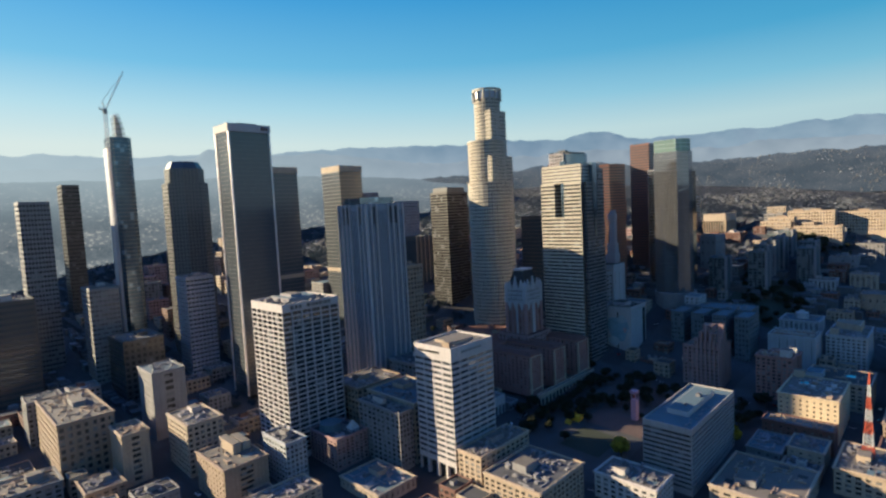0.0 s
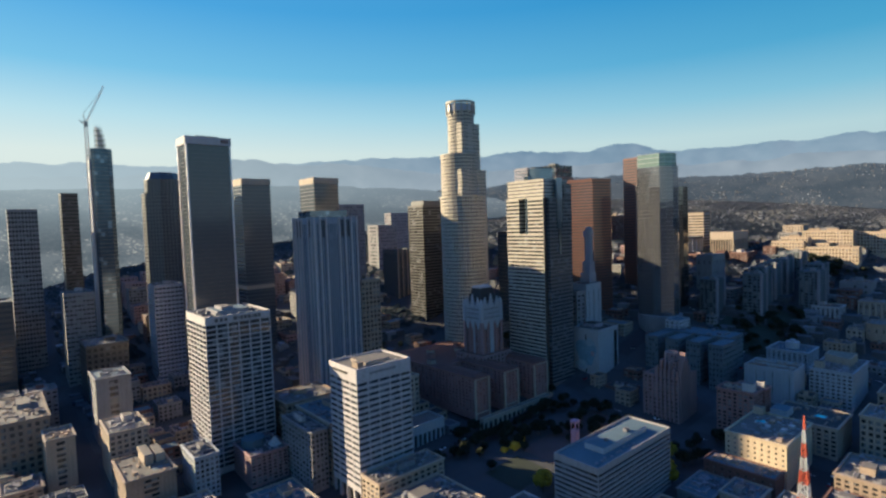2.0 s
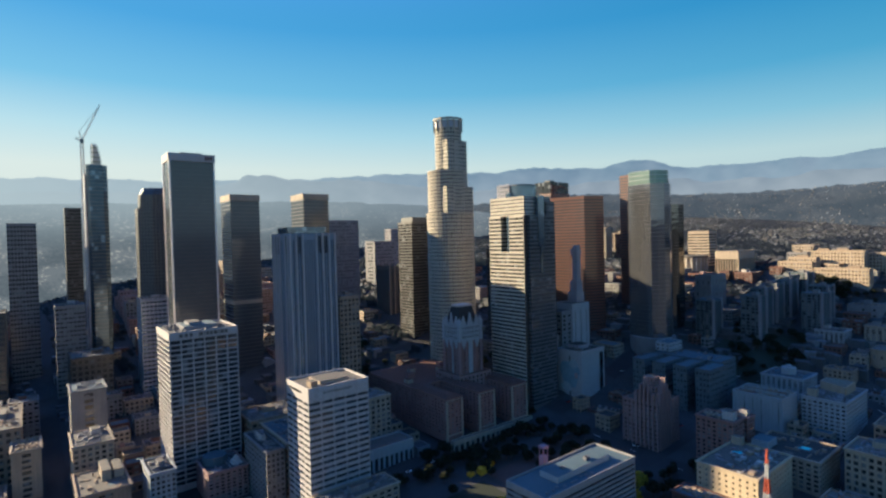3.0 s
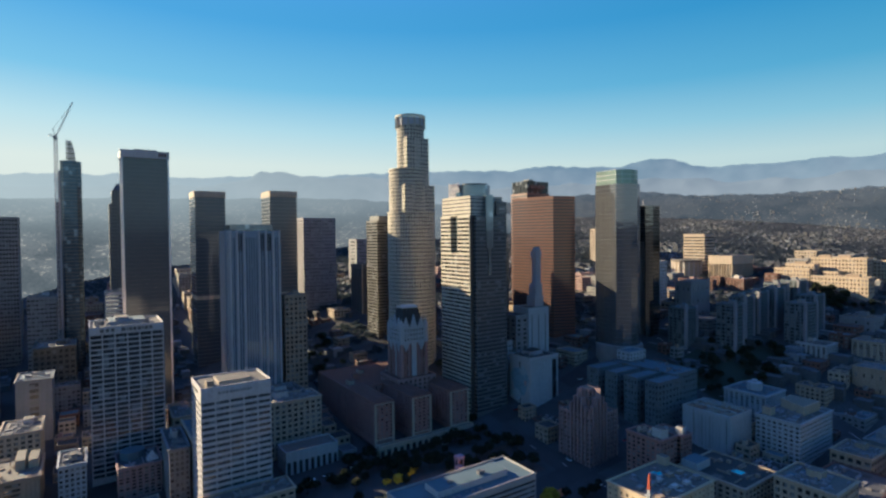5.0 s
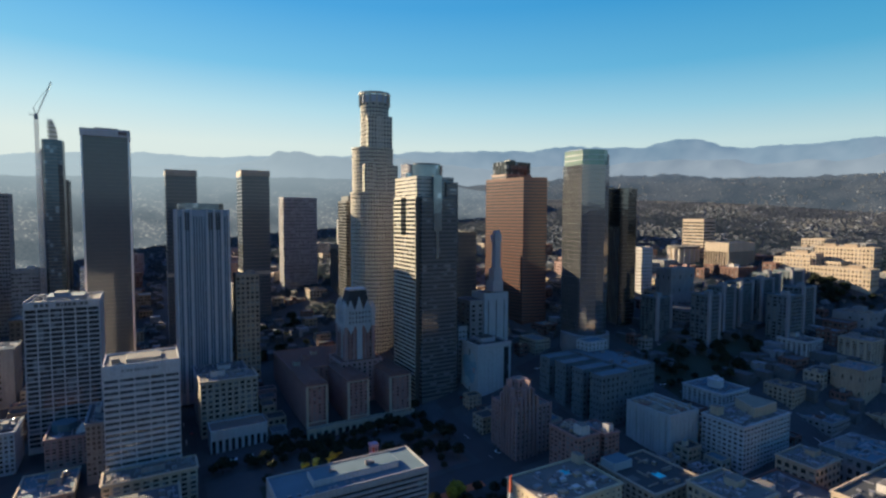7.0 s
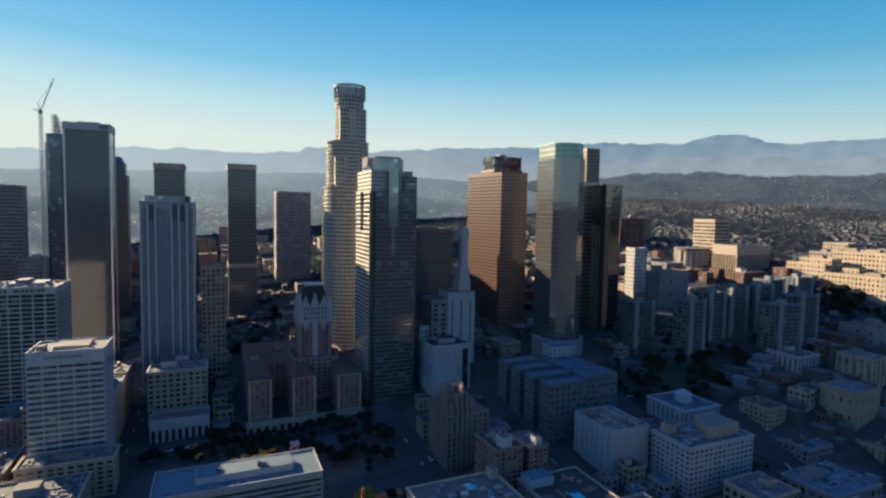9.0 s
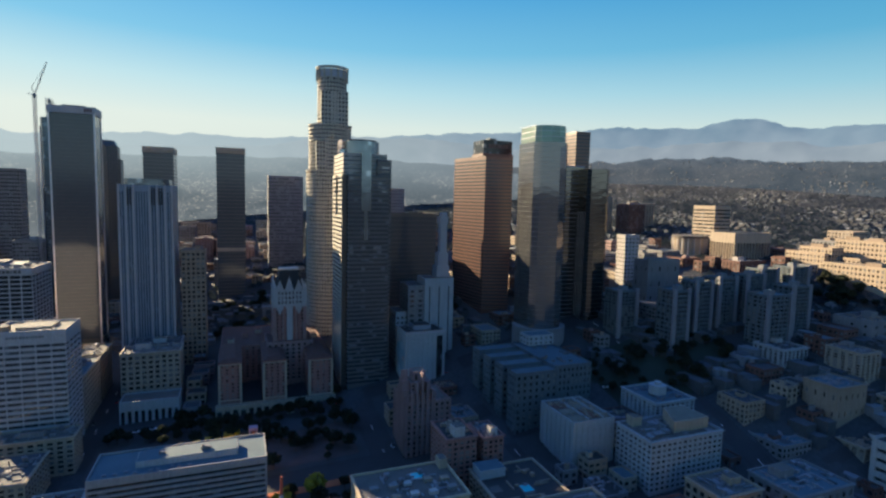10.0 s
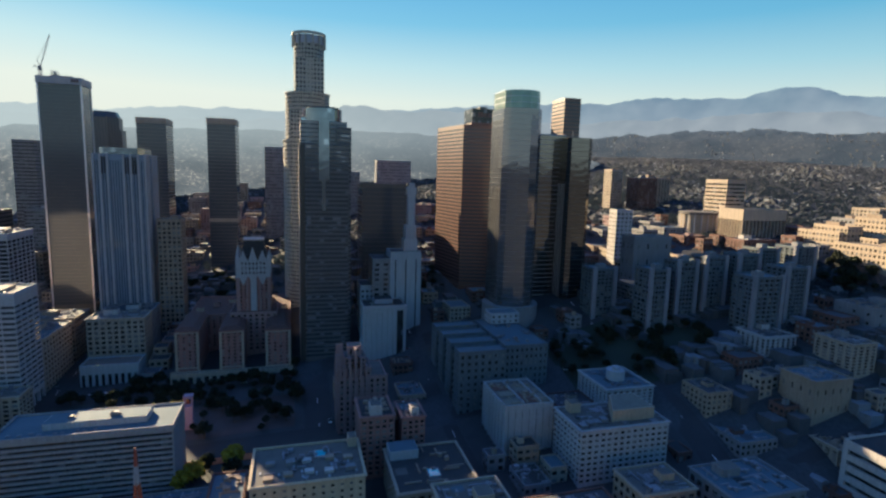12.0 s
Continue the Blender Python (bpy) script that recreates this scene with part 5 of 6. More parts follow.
m.prism(ellipse(826, 300, 19, 19, 28), 112, 114.5)
m.part("drum_roof", ROOFPALE, drum)
for i in range(18):
    m = Mesh()
    a_ = math.tau * i / 18
    m.box(826 + 18.2 * math.cos(a_) - 0.5, 826 + 18.2 * math.cos(a_) + 0.5, 300 + 18.2 * math.sin(a_) - 0.5, 300 + 18.2 * math.sin(a_) + 0.5, 82, 112)
    m.part("column", OFFWHITE, drum)
TAKEN.append((806, 846, 280, 320))
block("white_apartment_tower", "slim white apartment tower catching the sun", "apartment block", 699, 716, 257, 269, 45, 118, WHITE, GLASSOLD, 4, 4, 18, fw=0.5, fh=0.45, depth=0.3, foot=3, head=2, most=80)
TAKEN.append((699, 716, 257, 269))
block("department_headquarters", "beige banded office tower on the hill", "office tower", 848, 872, 288, 318, 88, 148.5, BUFF, GLASSDARK, 1, 1, 14, fw=0.97, fh=0.4, depth=0.5, head=3)
TAKEN.append((848, 872, 288, 318))
block("flat_roofed_hall", "beige flat-roofed pavilion with deep window band", "hall", 822, 874, 238, 268, 84, 121, BUFF, GLASSDARK, 12, 9, 1, fw=0.7, fh=0.6, depth=2.0, foot=4, head=5, roof=ROOFPALE)
TAKEN.append((822, 874, 238, 268))
hosp = thing("courthouse_complex", "long sunlit cream office complex with several wings", "office building")
for x0, x1, y0, y1, z1, rows_ in ((835, 853, 105, 158, 101, 4), (845, 862, 163, 200, 107.5, 4), (850, 866, 160, 190, 112.5, 5), (872, 890, 118, 172, 120, 6), (872, 886, 172, 196, 112, 5), (892, 910, 60, 118, 117, 6), (853, 872, 138, 152, 105, 4)):
    block("", "", "", x0, x1, y0, y1, 62, z1, CREAM, GLASSOLD, max(3, int((x1 - x0) / 3.4)), max(3, int((y1 - y0) / 3.2)), rows_, fw=0.55, fh=0.5, depth=0.35, foot=z1 - 62 - 4.2 * rows_ - 1.4, head=1.4, parent=hosp, most=30, parapet=0.7, roof=ROOFPALE)
    TAKEN.append((x0, x1, y0, y1))
for x, y, z in ((855, 175, 112.5), (879, 140, 120), (880, 160, 120), (843, 120, 101), (901, 90, 117)):
    penthouse(hosp, x - 3, x + 3, y - 6, y + 6, z - 0.5, z + 2.6, TAN, ROOFPALE)
walkup("grey-green office building at the slope", 842, 875, 64, 92, 78, GREYCONC, 8, 7, 10, most=60, units=3)

# ---- foreground, near the camera ----
walkup("beige brick building with grouped windows and roof plant", 55, 86, 397, 470, 26, TAN, 7, 14, 8, roof=ROOFPALE, most=130, units=14, fw=0.55)
walkup("cream building with one blank sunlit side wall", 81, 96.5, 364, 390, 19, CREAM, 1, 6, 8, fw=0.3, roof=ROOFPALE, most=40, units=8, pent=False)
walkup("tall cream stone building with arched top windows", 112, 134.5, 343, 378, 20.5, BUFF, 6, 9, 9, roof=ROOFPALE, most=140, units=6)
nb = walkup("brown brick building with a notched roof court", 111, 137, 289, 328, 9, TAN, 1, 9, 7, fw=0.3, roof=ROOFPALE, most=40, units=2, pent=False)
penthouse(nb, 124, 129, 306, 326, 8, 14, CREAM)
penthouse(nb, 130.5, 135.5, 307, 325, 8, 13, BUFF)
walkup("small white building with square windows", 146, 160, 284, 312, 13, WHITESTUCCO, 5, 8, 8, most=90, units=4)
walkup("cream corner building with roof vents", 112, 149, 252, 272, -2, CREAM, 10, 6, 4, roof=ROOFPALE, most=80, units=10, pent=False)
pf = walkup("rose rendered building with a dark octagonal roof house", 176, 200, 276, 306, 7, PINK, 7, 8, 8, most=130, units=1, pent=False)
m = Mesh()
m.prism(ellipse(185, 295, 7.5, 7.5, 8, 0.39), 6, 11)
m.part("roof_house", ROOFBLUE, pf, "eight-sided blue-grey roof house")
m = Mesh()
m.prism([(192, 282), (199, 282), (199, 289), (192, 289)], 6, 11.5, [(195.4, 285.4), (195.6, 285.4), (195.6, 285.6), (195.4, 285.6)])
m.part("skylight", OFFWHITE, pf)
walkup("grey stone building with narrow bays", 201, 212, 244, 285, 24, GREYCONC, 4, 9, 11, most=120, units=4)
walkup("cream stone building with classical cornice", 214, 250, 244, 292, 26, BUFF, 9, 10, 10, most=120, units=8, roof=ROOFBLUE)
walkup("tan building behind the white slab", 210, 250, 298, 330, 26, TAN, 9, 8, 9, most=50, units=5, roof=ROOFPALE)
walkup("cream building with a tall sunlit pier front", 212, 258, 189, 206, 8, CREAM, 10, 4, 7, roof=ROOFPALE, most=100, units=6)
walkup("cream loft building with a busy grey roof", 206, 248, 146, 182, 4.5, CREAM, 11, 9, 6, roof=ROOFGREY, most=160, units=12)
walkup("pale building with rooftop fans", 253, 275, 108, 142, -1, OFFWHITE, 7, 8, 4, roof=ROOFPALE, most=60, units=9)
walkup("white-walled building with one blank pale side", 115, 138, 414, 446, 40, GREYCONC, 1, 9, 10, fw=0.25, roof=ROOFBLUE, most=40, units=4, pent=False)
walkup("dark green tiled building with a cream side", 120, 152, 500, 545, 50, DARKSTEEL, 7, 10, 10, most=60, units=7, roof=ROOFPALE, glass=GLASSDARK)
walkup("grey office block with white window strips", 176.5, 201.5, 506, 532, 97, STEEL, 7, 12, 22, fw=0.8, fh=0.4, glass=GLASSBLUE, most=120, units=5, pent=True, cornice=False)
walkup("banded grey hotel block with roof crown", 112, 136, 560, 590, 92, GREYCONC, 7, 8, 20, fw=0.8, fh=0.4, most=100, units=5, cornice=False)
walkup("brown banded office block with bronze windows", 30, 75, 575, 620, 88, DARKSTEEL, 1, 1, 18, fw=0.95, fh=0.45, glass=GLASSBRONZE, most=40, units=6, cornice=False)
walkup("low grey building with skylights", 20, 52, 376, 402, 0, GREYCONC, 7, 6, 4, roof=ROOFPALE, most=40, units=9)
walkup("low tan brick shop building", 58, 78, 350, 374, -3, TAN, 5, 6, 4, roof=ROOFPALE, most=40, units=7)
walkup("low buff corner building with blue-grey roof", 168, 196, 226, 262, -8, BUFF, 7, 8, 3, roof=ROOFBLUE, most=50, units=6)
walkup("cream corner block with orange-brown mast base", 334, 374, 21, 46, -1, CREAM, 10, 6, 4, roof=ROOFPALE, most=90, units=8)
walkup("dark red-brown brick block behind the low roofs", 378, 393, 52, 90, 1, BRICK, 4, 9, 4, fw=0.3, fh=0.35, roof=ROOFBLUE, most=40, units=6, pent=False)
walkup("low buff building with a blue-grey roof", 353, 375, 53, 71, -3, BUFF, 5, 4, 3, fw=0.3, fh=0.4, roof=ROOFBLUE, most=24, units=5)
walkup("low grey hall with a pale blue-grey roof", 346, 376, 73, 91, -6, GREYCONC, 6, 4, 2, fw=0.3, fh=0.4, roof=ROOFBLUE, most=24, units=7, pent=False)
walkup("low tan brick building with a grey felt roof", 333, 350, 53, 71, -8, TAN, 4, 4, 2, fw=0.3, fh=0.4, roof=ROOFGREY, most=16, units=5)
walkup("low buff shop building with flat roof", 282, 330, 52, 92, -4, BUFF, 8, 7, 3, roof=ROOFPALE, most=50, units=9)
walkup("cream tall-windowed building with a stepped corner", 530, 600, -30, -4, 14, CREAM, 14, 6, 8, fh=0.7, roof=ROOFDARK, most=140, units=6)
walkup("pale yellow walk-up with square windows", 562, 590, 18, 40, 8, CREAM, 6, 5, 5, roof=ROOFPALE, most=50, units=4)
walkup("grey walk-up building with flat roof", 600, 640, 6, 34, 8, GREYCONC, 8, 6, 5, roof=ROOFBLUE, most=60, units=6)
walkup("long red-brick loft building with flat roof", 500, 552, 0, 34, 4, BRICK, 10, 7, 6, roof=ROOFGREY, most=90, units=8)

walkup("cream corner building with deep cornice and small windows", 470, 498, 4, 33, 17.5, CREAM, 8, 8, 8, roof=ROOFPALE, most=80, units=4)
walkup("tan walk-up with cluttered pale roof", 402, 438, 4, 31, 4, TAN, 9, 7, 6, roof=ROOFPALE, most=60, units=6)
walkup("brown brick shop row with flat roof", 376, 399, 2, 31, -3, BRICK, 6, 7, 4, roof=ROOFGREY, most=40, units=4)

# red and white lattice mast on a roof
mast = thing("radio_mast", "red and white lattice radio mast standing on a roof", "mast")
MX, MY = 361, 34
for i in range(7):
    z0, z1 = -2 + i * 6.8, -2 + (i + 1) * 6.8
    w0, w1 = 2.6 * (1 - i / 7.4) ** 1.2, 2.6 * (1 - (i + 1) / 7.4) ** 1.2
    paint = ORANGE if i % 2 == 0 else WHITESTUCCO
    ring = ((-1, -1), (1, -1), (1, 1), (-1, 1))

    def bar(name, a, b, w):
        m = Mesh()
        m.beam(a, b, w)
        m.part(name, paint, mast)

    for sx, sy in ring:
        bar("leg", (MX + sx * w0, MY + sy * w0, z0), (MX + sx * w1, MY + sy * w1, z1), 0.5)
    for h in range(2):
        za, zb = z0 + h * 3.4, z0 + h * 3.4 + 3.4
        wa, wb = w0 + (w1 - w0) * h / 2, w0 + (w1 - w0) * (h + 1) / 2
        for (ax, ay), (bx, by) in zip(ring, ring[1:] + ring[:1]):
            bar("brace", (MX + ax * wa, MY + ay * wa, za), (MX + bx * wb, MY + by * wb, zb), 0.28)
            bar("brace", (MX + bx * wa, MY + by * wa, za), (MX + ax * wb, MY + ay * wb, zb), 0.28)
            bar("crossbar", (MX + ax * wa, MY + ay * wa, za), (MX + bx * wa, MY + by * wa, za), 0.28)


# ---- streets ----
def strip(name, label, x0, x1, y0, y1, mat, lift, step=20, kind="structure", category="road", parent=None):
    """A strip that lies on the ground."""
    m = Mesh()
    xs, ys = spread(x0, x1, step), spread(y0, y1, step)
    w = len(xs)
    m.v = [(x, y, ground_z(x, y) + lift) for y in ys for x in xs]
    m.f = [(j * w + i, j * w + i + 1, (j + 1) * w + i + 1, (j + 1) * w + i) for j in range(len(ys) - 1) for i in range(w - 1)]
    return m.part(name, mat, parent, label, kind=kind, category=category)


CROSS = ((98, 110), (251, 263), (421, 438), (500, 509), (624, 640))      # streets that run away from the camera, by x
LONG = ((-6, -1), (35, 41), (127, 145), (217, 232), (392, 402), (458, 470), (550, 562))   # streets that run along the camera's way, by y
for a, b in CROSS:
    r = strip("road", "dark asphalt street with white lane lines", a, b, -60, 900, ASPHALT, 0.35)
    for k in range(45):
        y = -50 + k * 16
        strip("lane_mark", "", (a + b) / 2 - 0.2, (a + b) / 2 + 0.2, y, y + 7, PAINTLINE, 0.5, kind="", category="", parent=r) if y < 330 and k % 2 == 0 else None
for i, (a, b) in enumerate(LONG):
    strip("road", "dark asphalt avenue between city blocks", -100, 1000, a, b, ASPHALT, 0.45 + 0.02 * i)
for i in range(len(CROSS) - 1):
    for j in range(len(LONG) - 1):
        strip("pavement", "grey concrete pavement of a city block", CROSS[i][1] + 0.5, CROSS[i + 1][0] - 0.5, LONG[j][1] + 0.5, LONG[j + 1][0] - 0.5, PAVING, 0.6, category="pavement")
strip("pavement", "grey concrete pavement of a city block", -60, 97.5, 145.5, 391.5, PAVING, 0.6, category="pavement")


# ---- trees ----
def leaf_material(name, a, b):
    m, n, l, p = principled(name)
    geo = n.new("ShaderNodeNewGeometry")
    ramp = n.new("ShaderNodeMixRGB")
    ramp.inputs[1].default_value, ramp.inputs[2].default_value = rgb(a), rgb(b)
    l.new(geo.outputs["Random Per Island"], ramp.inputs[0])
    l.new(ramp.outputs[0], p.inputs["Base Color"])
    p.inputs["Roughness"].default_value = 0.8
    through_leaf = n.new("ShaderNodeBsdfTranslucent")
    l.new(ramp.outputs[0], through_leaf.inputs["Color"])
    blend = n.new("ShaderNodeMixShader")
    blend.inputs[0].default_value = 0.45
    l.new(p.outputs[0], blend.inputs[1])
    l.new(through_leaf.outputs[0], blend.inputs[2])
    l.new(blend.outputs[0], n["Material Output"].inputs["Surface"])
    return m


LEAF = leaf_material("dark green leaves", (0.012, 0.017, 0.008), (0.038, 0.042, 0.018))
LEAFYELLOW = leaf_material("yellowing leaves", (0.22, 0.17, 0.02), (0.45, 0.34, 0.03))


def crown_mesh(m, cx, cy, cz, r, n, rng, flat=0.8):
    for _ in range(n):
        while True:
            p = Vector((rng.uniform(-1, 1), rng.uniform(-1, 1), rng.uniform(-0.8, 1)))
            if 0.35 < p.length < 1.0 and noise.noise(p * 2.3 + Vector((cx, cy, 0))) > -0.28:
                break
        c = Vector((cx, cy, cz)) + Vector((p.x * r, p.y * r, p.z * r * flat))
        s = r * rng.uniform(0.16, 0.30)
        d1 = Vector((rng.uniform(-1, 1), rng.uniform(-1, 1), rng.uniform(-1, 1))).normalized() * s
        d2 = d1.cross(Vector((rng.uniform(-1, 1), rng.uniform(-1, 1), rng.uniform(-1, 1)))).normalized() * s
        m.poly(tuple(c - d1 * 0.9), tuple(c + d2 * 0.7), tuple(c + d1), tuple(c - d2 * 0.8))


def make_tree(seed, h, r, leaf, label):
    rng = random.Random(seed)
    t = thing("street_tree", label, "tree", "street trees")
    m = Mesh()
    m.prism(ellipse(0, 0, 0.32, 0.32, 7), -0.6, h * 0.45, ellipse(0.1, 0.05, 0.2, 0.2, 7))
    for i in range(5):
        a = i * 1.26 + rng.random()
        m.beam((0.1, 0, h * 0.4), (math.cos(a) * r * 0.55, math.sin(a) * r * 0.55, h * (0.6 + 0.15 * rng.random())), 0.16)
    m.part("trunk", BARK, t)
    m = Mesh()
    crown_mesh(m, 0, 0, h * 0.7, r, 230, rng)
    crown_mesh(m, r * 0.45, r * 0.2, h * 0.62, r * 0.6, 90, rng)
    crown_mesh(m, -r * 0.4, -r * 0.3, h * 0.66, r * 0.62, 90, rng)
    m.part("crown", leaf, t)
    return t


TREES = [make_tree(3, 8, 3.4, LEAF, "dark green street tree with uneven crown"), make_tree(8, 10, 4.2, LEAF, "tall dark green street tree"), make_tree(11, 6.5, 2.8, LEAF, "small dark green street tree")]
AUTUMN = make_tree(21, 8, 3.8, LEAFYELLOW, "yellow-leaved tree in the square")
for i, t in enumerate(TREES):
    x, y = 300 + i * 14, 216
    t.location = (x, y, ground_z(x, y) + 0.6)
AUTUMN.location = (309, 154, ground_z(309, 154) + 0.6)
rt = random.Random(5)


def free(x, y, pad=1.5):
    return not any(a - pad < x < b + pad and c - pad < y < d + pad for a, b, c, d in TAKEN)


def plant(x, y, pad=1.0):
    if free(x, y, pad):
        copy_thing(rt.choice(TREES), pose(x, y, ground_z(x, y) + 0.4, 0, 0, rt.uniform(0, 360)) @ Matrix.Scale(rt.uniform(0.7, 1.15), 4))


for x, y in ((366, 107), (384, 115), (301, 150), (361, 102)):
    copy_thing(AUTUMN, pose(x, y, ground_z(x, y) + 0.4, 0, 0, rt.uniform(0, 360)) @ Matrix.Scale(rt.uniform(1.0, 1.5), 4))
for i in range(22):
    plant(266 + i * 7 + rt.random() * 3, 215 + rt.random() * 2)
    plant(266 + max(6, i) * 7 + rt.random() * 3, 231 + rt.random() * 1.5)
for i in range(44):
    plant(rt.uniform(352, 418), rt.uniform(148, 212))
for i in range(14):
    plant(rt.uniform(290, 350), rt.uniform(186, 212))
for i in range(16):
    plant(rt.uniform(366, 438), rt.uniform(96, 119))
for i in range(34):
    plant(rt.uniform(306, 372), rt.uniform(372, 452))
for i in range(70):
    plant(rt.uniform(592, 690), rt.uniform(112, 176))
for i in range(40):
    plant(rt.uniform(430, 560), rt.uniform(285, 330))
for i in range(34):
    plant(rt.uniform(806, 833), rt.uniform(92, 156))


# ---- the square ----
def campanile():
    b = thing("square_campanile", "tall mauve concrete bell tower in the square", "bell tower")
    z = ground_z(354, 164) - 1
    m = Mesh()
    m.box(352, 356.4, 162.5, 166.5, z, 4)
    m.part("shaft", PURPLE, b)
    for dx, dy in ((-1.9, -1.7), (1.9, -1.7), (-1.9, 1.7), (1.9, 1.7)):
        m = Mesh()
        m.box(354.2 + dx - 0.3, 354.2 + dx + 0.3, 164.5 + dy - 0.3, 164.5 + dy + 0.3, 4, 9)
        m.part("bell_post", PURPLE, b)
    m = Mesh()
    m.box(351.7, 356.7, 162.2, 166.8, 9, 10.6)
    m.part("cap", PURPLE, b)
    m = Mesh()
    m.prism(ellipse(354.2, 164.5, 1.1, 1.1, 12), 5.2, 7.6, ellipse(354.2, 164.5, 0.6, 0.6, 12))
    m.part("bell", ORANGE, b)


campanile()
TAKEN.append((350, 358, 160, 168))
cafe = thing("yellow_pavilion", "bright yellow painted pavilion with slanted walls", "pavilion")
for i, (x, y, w, d, h) in enumerate(((325, 193, 11, 7, 4.5), (336, 197, 7, 8, 3.2), (318, 196, 6, 6, 2.6), (343, 201, 4, 4, 5.5))):
    z = ground_z(x, y)
    m = Mesh()
    m.prism([(x, y), (x + w, y + 1.5), (x + w - 1, y + d), (x + 0.5, y + d - 1)], z, z + h, [(x + 0.6, y + 0.6), (x + w - 0.4, y + 1.9), (x + w - 1.4, y + d - 0.6), (x + 0.9, y + d - 1.6)])
    m.part("wall", YELLOW, cafe)
LAWN = surface("lawn", (0.018, 0.024, 0.012), stain=0.3, scale=2.0)
strip("lawn", "dark green lawn panel in the square", 291, 322, 160, 188, LAWN, 0.9, kind="structure", category="lawn")
strip("park_slope", "dark grassy slope planted with trees", 588, 692, 108, 178, LAWN, 0.7, category="park")
REDPAVE = surface("red-orange painted paving", (0.42, 0.10, 0.03), stain=0.4, scale=1.0)
strip("plaza", "red-orange painted paving beside the square", 354, 408, 121, 127, REDPAVE, 0.95, kind="structure", category="paving")
strip("plaza", "rose concrete plaza paving of the square", 330, 415, 150, 192, surface("rose plaza paving", (0.075, 0.048, 0.042), stain=0.4, scale=0.7), 0.8, kind="structure", category="paving")


# ---- cars ----
def make_car(paint, label, h=1.45, l=4.5):
    c = thing("parked_car", label, "car", "cars on the streets")
    m = Mesh()
    m.prism([(-l / 2, -0.9), (l / 2, -0.9), (l / 2, 0.9), (-l / 2, 0.9)], 0.3, 0.85, [(-l / 2 + 0.1, -0.85), (l / 2 - 0.15, -0.85), (l / 2 - 0.15, 0.85), (-l / 2 + 0.1, 0.85)])
    m.part("body", paint, c)
    m = Mesh()
    m.prism([(-l * 0.38, -0.82), (l * 0.25, -0.82), (l * 0.25, 0.82), (-l * 0.38, 0.82)], 0.85, h, [(-l * 0.28, -0.65), (l * 0.08, -0.65), (l * 0.08, 0.65), (-l * 0.28, 0.65)])
    m.part("cabin", GLASSDARK, c)
    for x, y in ((-l * 0.3, -0.8), (l * 0.3, -0.8), (-l * 0.3, 0.8), (l * 0.3, 0.8)):
        m = Mesh()
        m.v = [(x + 0.33 * math.cos(a), y + s, 0.33 + 0.33 * math.sin(a)) for s in (-0.12, 0.12) for a in [k * math.pi / 4 for k in range(8)]]
        m.f = [(k, (k + 1) % 8, 8 + (k + 1) % 8, 8 + k) for k in range(8)] + [tuple(range(7, -1, -1)), tuple(range(8, 16))]
        m.part("wheel", ROOFDARK, c)
    return c


PAINTS = [surface("white car paint", (0.75, 0.75, 0.74), rough=0.25, stain=0.02, bump=0), surface("silver car paint", (0.45, 0.46, 0.47), rough=0.25, stain=0.02, bump=0, metallic=0.5),
          surface("black car paint", (0.02, 0.02, 0.022), rough=0.2, stain=0.02, bump=0), surface("red car paint", (0.35, 0.03, 0.025), rough=0.25, stain=0.02, bump=0)]
CARS = [make_car(p, t) for p, t in zip(PAINTS, ("white car parked on the street", "silver car parked on the street", "black car parked on the street", "red car parked on the street"))]
for i, c in enumerate(CARS):
    c.location = (300 + 8 * i, 137, ground_z(300 + 8 * i, 137) + 0.55)
for k in range(26):
    a, b = CROSS[k % 3]
    y = rt.uniform(40, 380)
    x = a + 2 if rt.random() < 0.5 else b - 2
    copy_thing(rt.choice(CARS), pose(x, y, ground_z(x, y) + 0.45, 0, 0, 90))
for k in range(34):
    a, b = LONG[2 + k % 2] if k % 4 else LONG[1]
    x = rt.uniform(270, 620)
    y = rt.choice((a + 2, b - 2, (a + b) / 2))
    copy_thing(rt.choice(CARS), pose(x, y, ground_z(x, y) + 0.65, 0, 0, 0))


# ---- filling blocks ----
TAKEN.append((352, 444, 94, 127))     # open plaza
rf = random.Random(17)
FILLWALLS = (TAN, BUFF, TAN, BRICK, GREYCONC, BUFF, GREYCONC, PINK, CREAM, BRICK)
FILLROOFS = (ROOFGREY, ROOFPALE, ROOFDARK, ROOFBLUE, ROOFGREY, ROOFDARK)
FILLWORDS = {TAN: "tan brick", BUFF: "buff stone", CREAM: "cream stucco", BRICK: "red-brown brick", GREYCONC: "grey concrete", OFFWHITE: "pale concrete", WHITESTUCCO: "white stucco", PINK: "rose stucco"}


def on_street(x0, x1, y0, y1):
    return any(x0 < b + 1 and x1 > a - 1 for a, b in CROSS) or any(y0 < b + 1 and y1 > a - 1 for a, b in LONG)


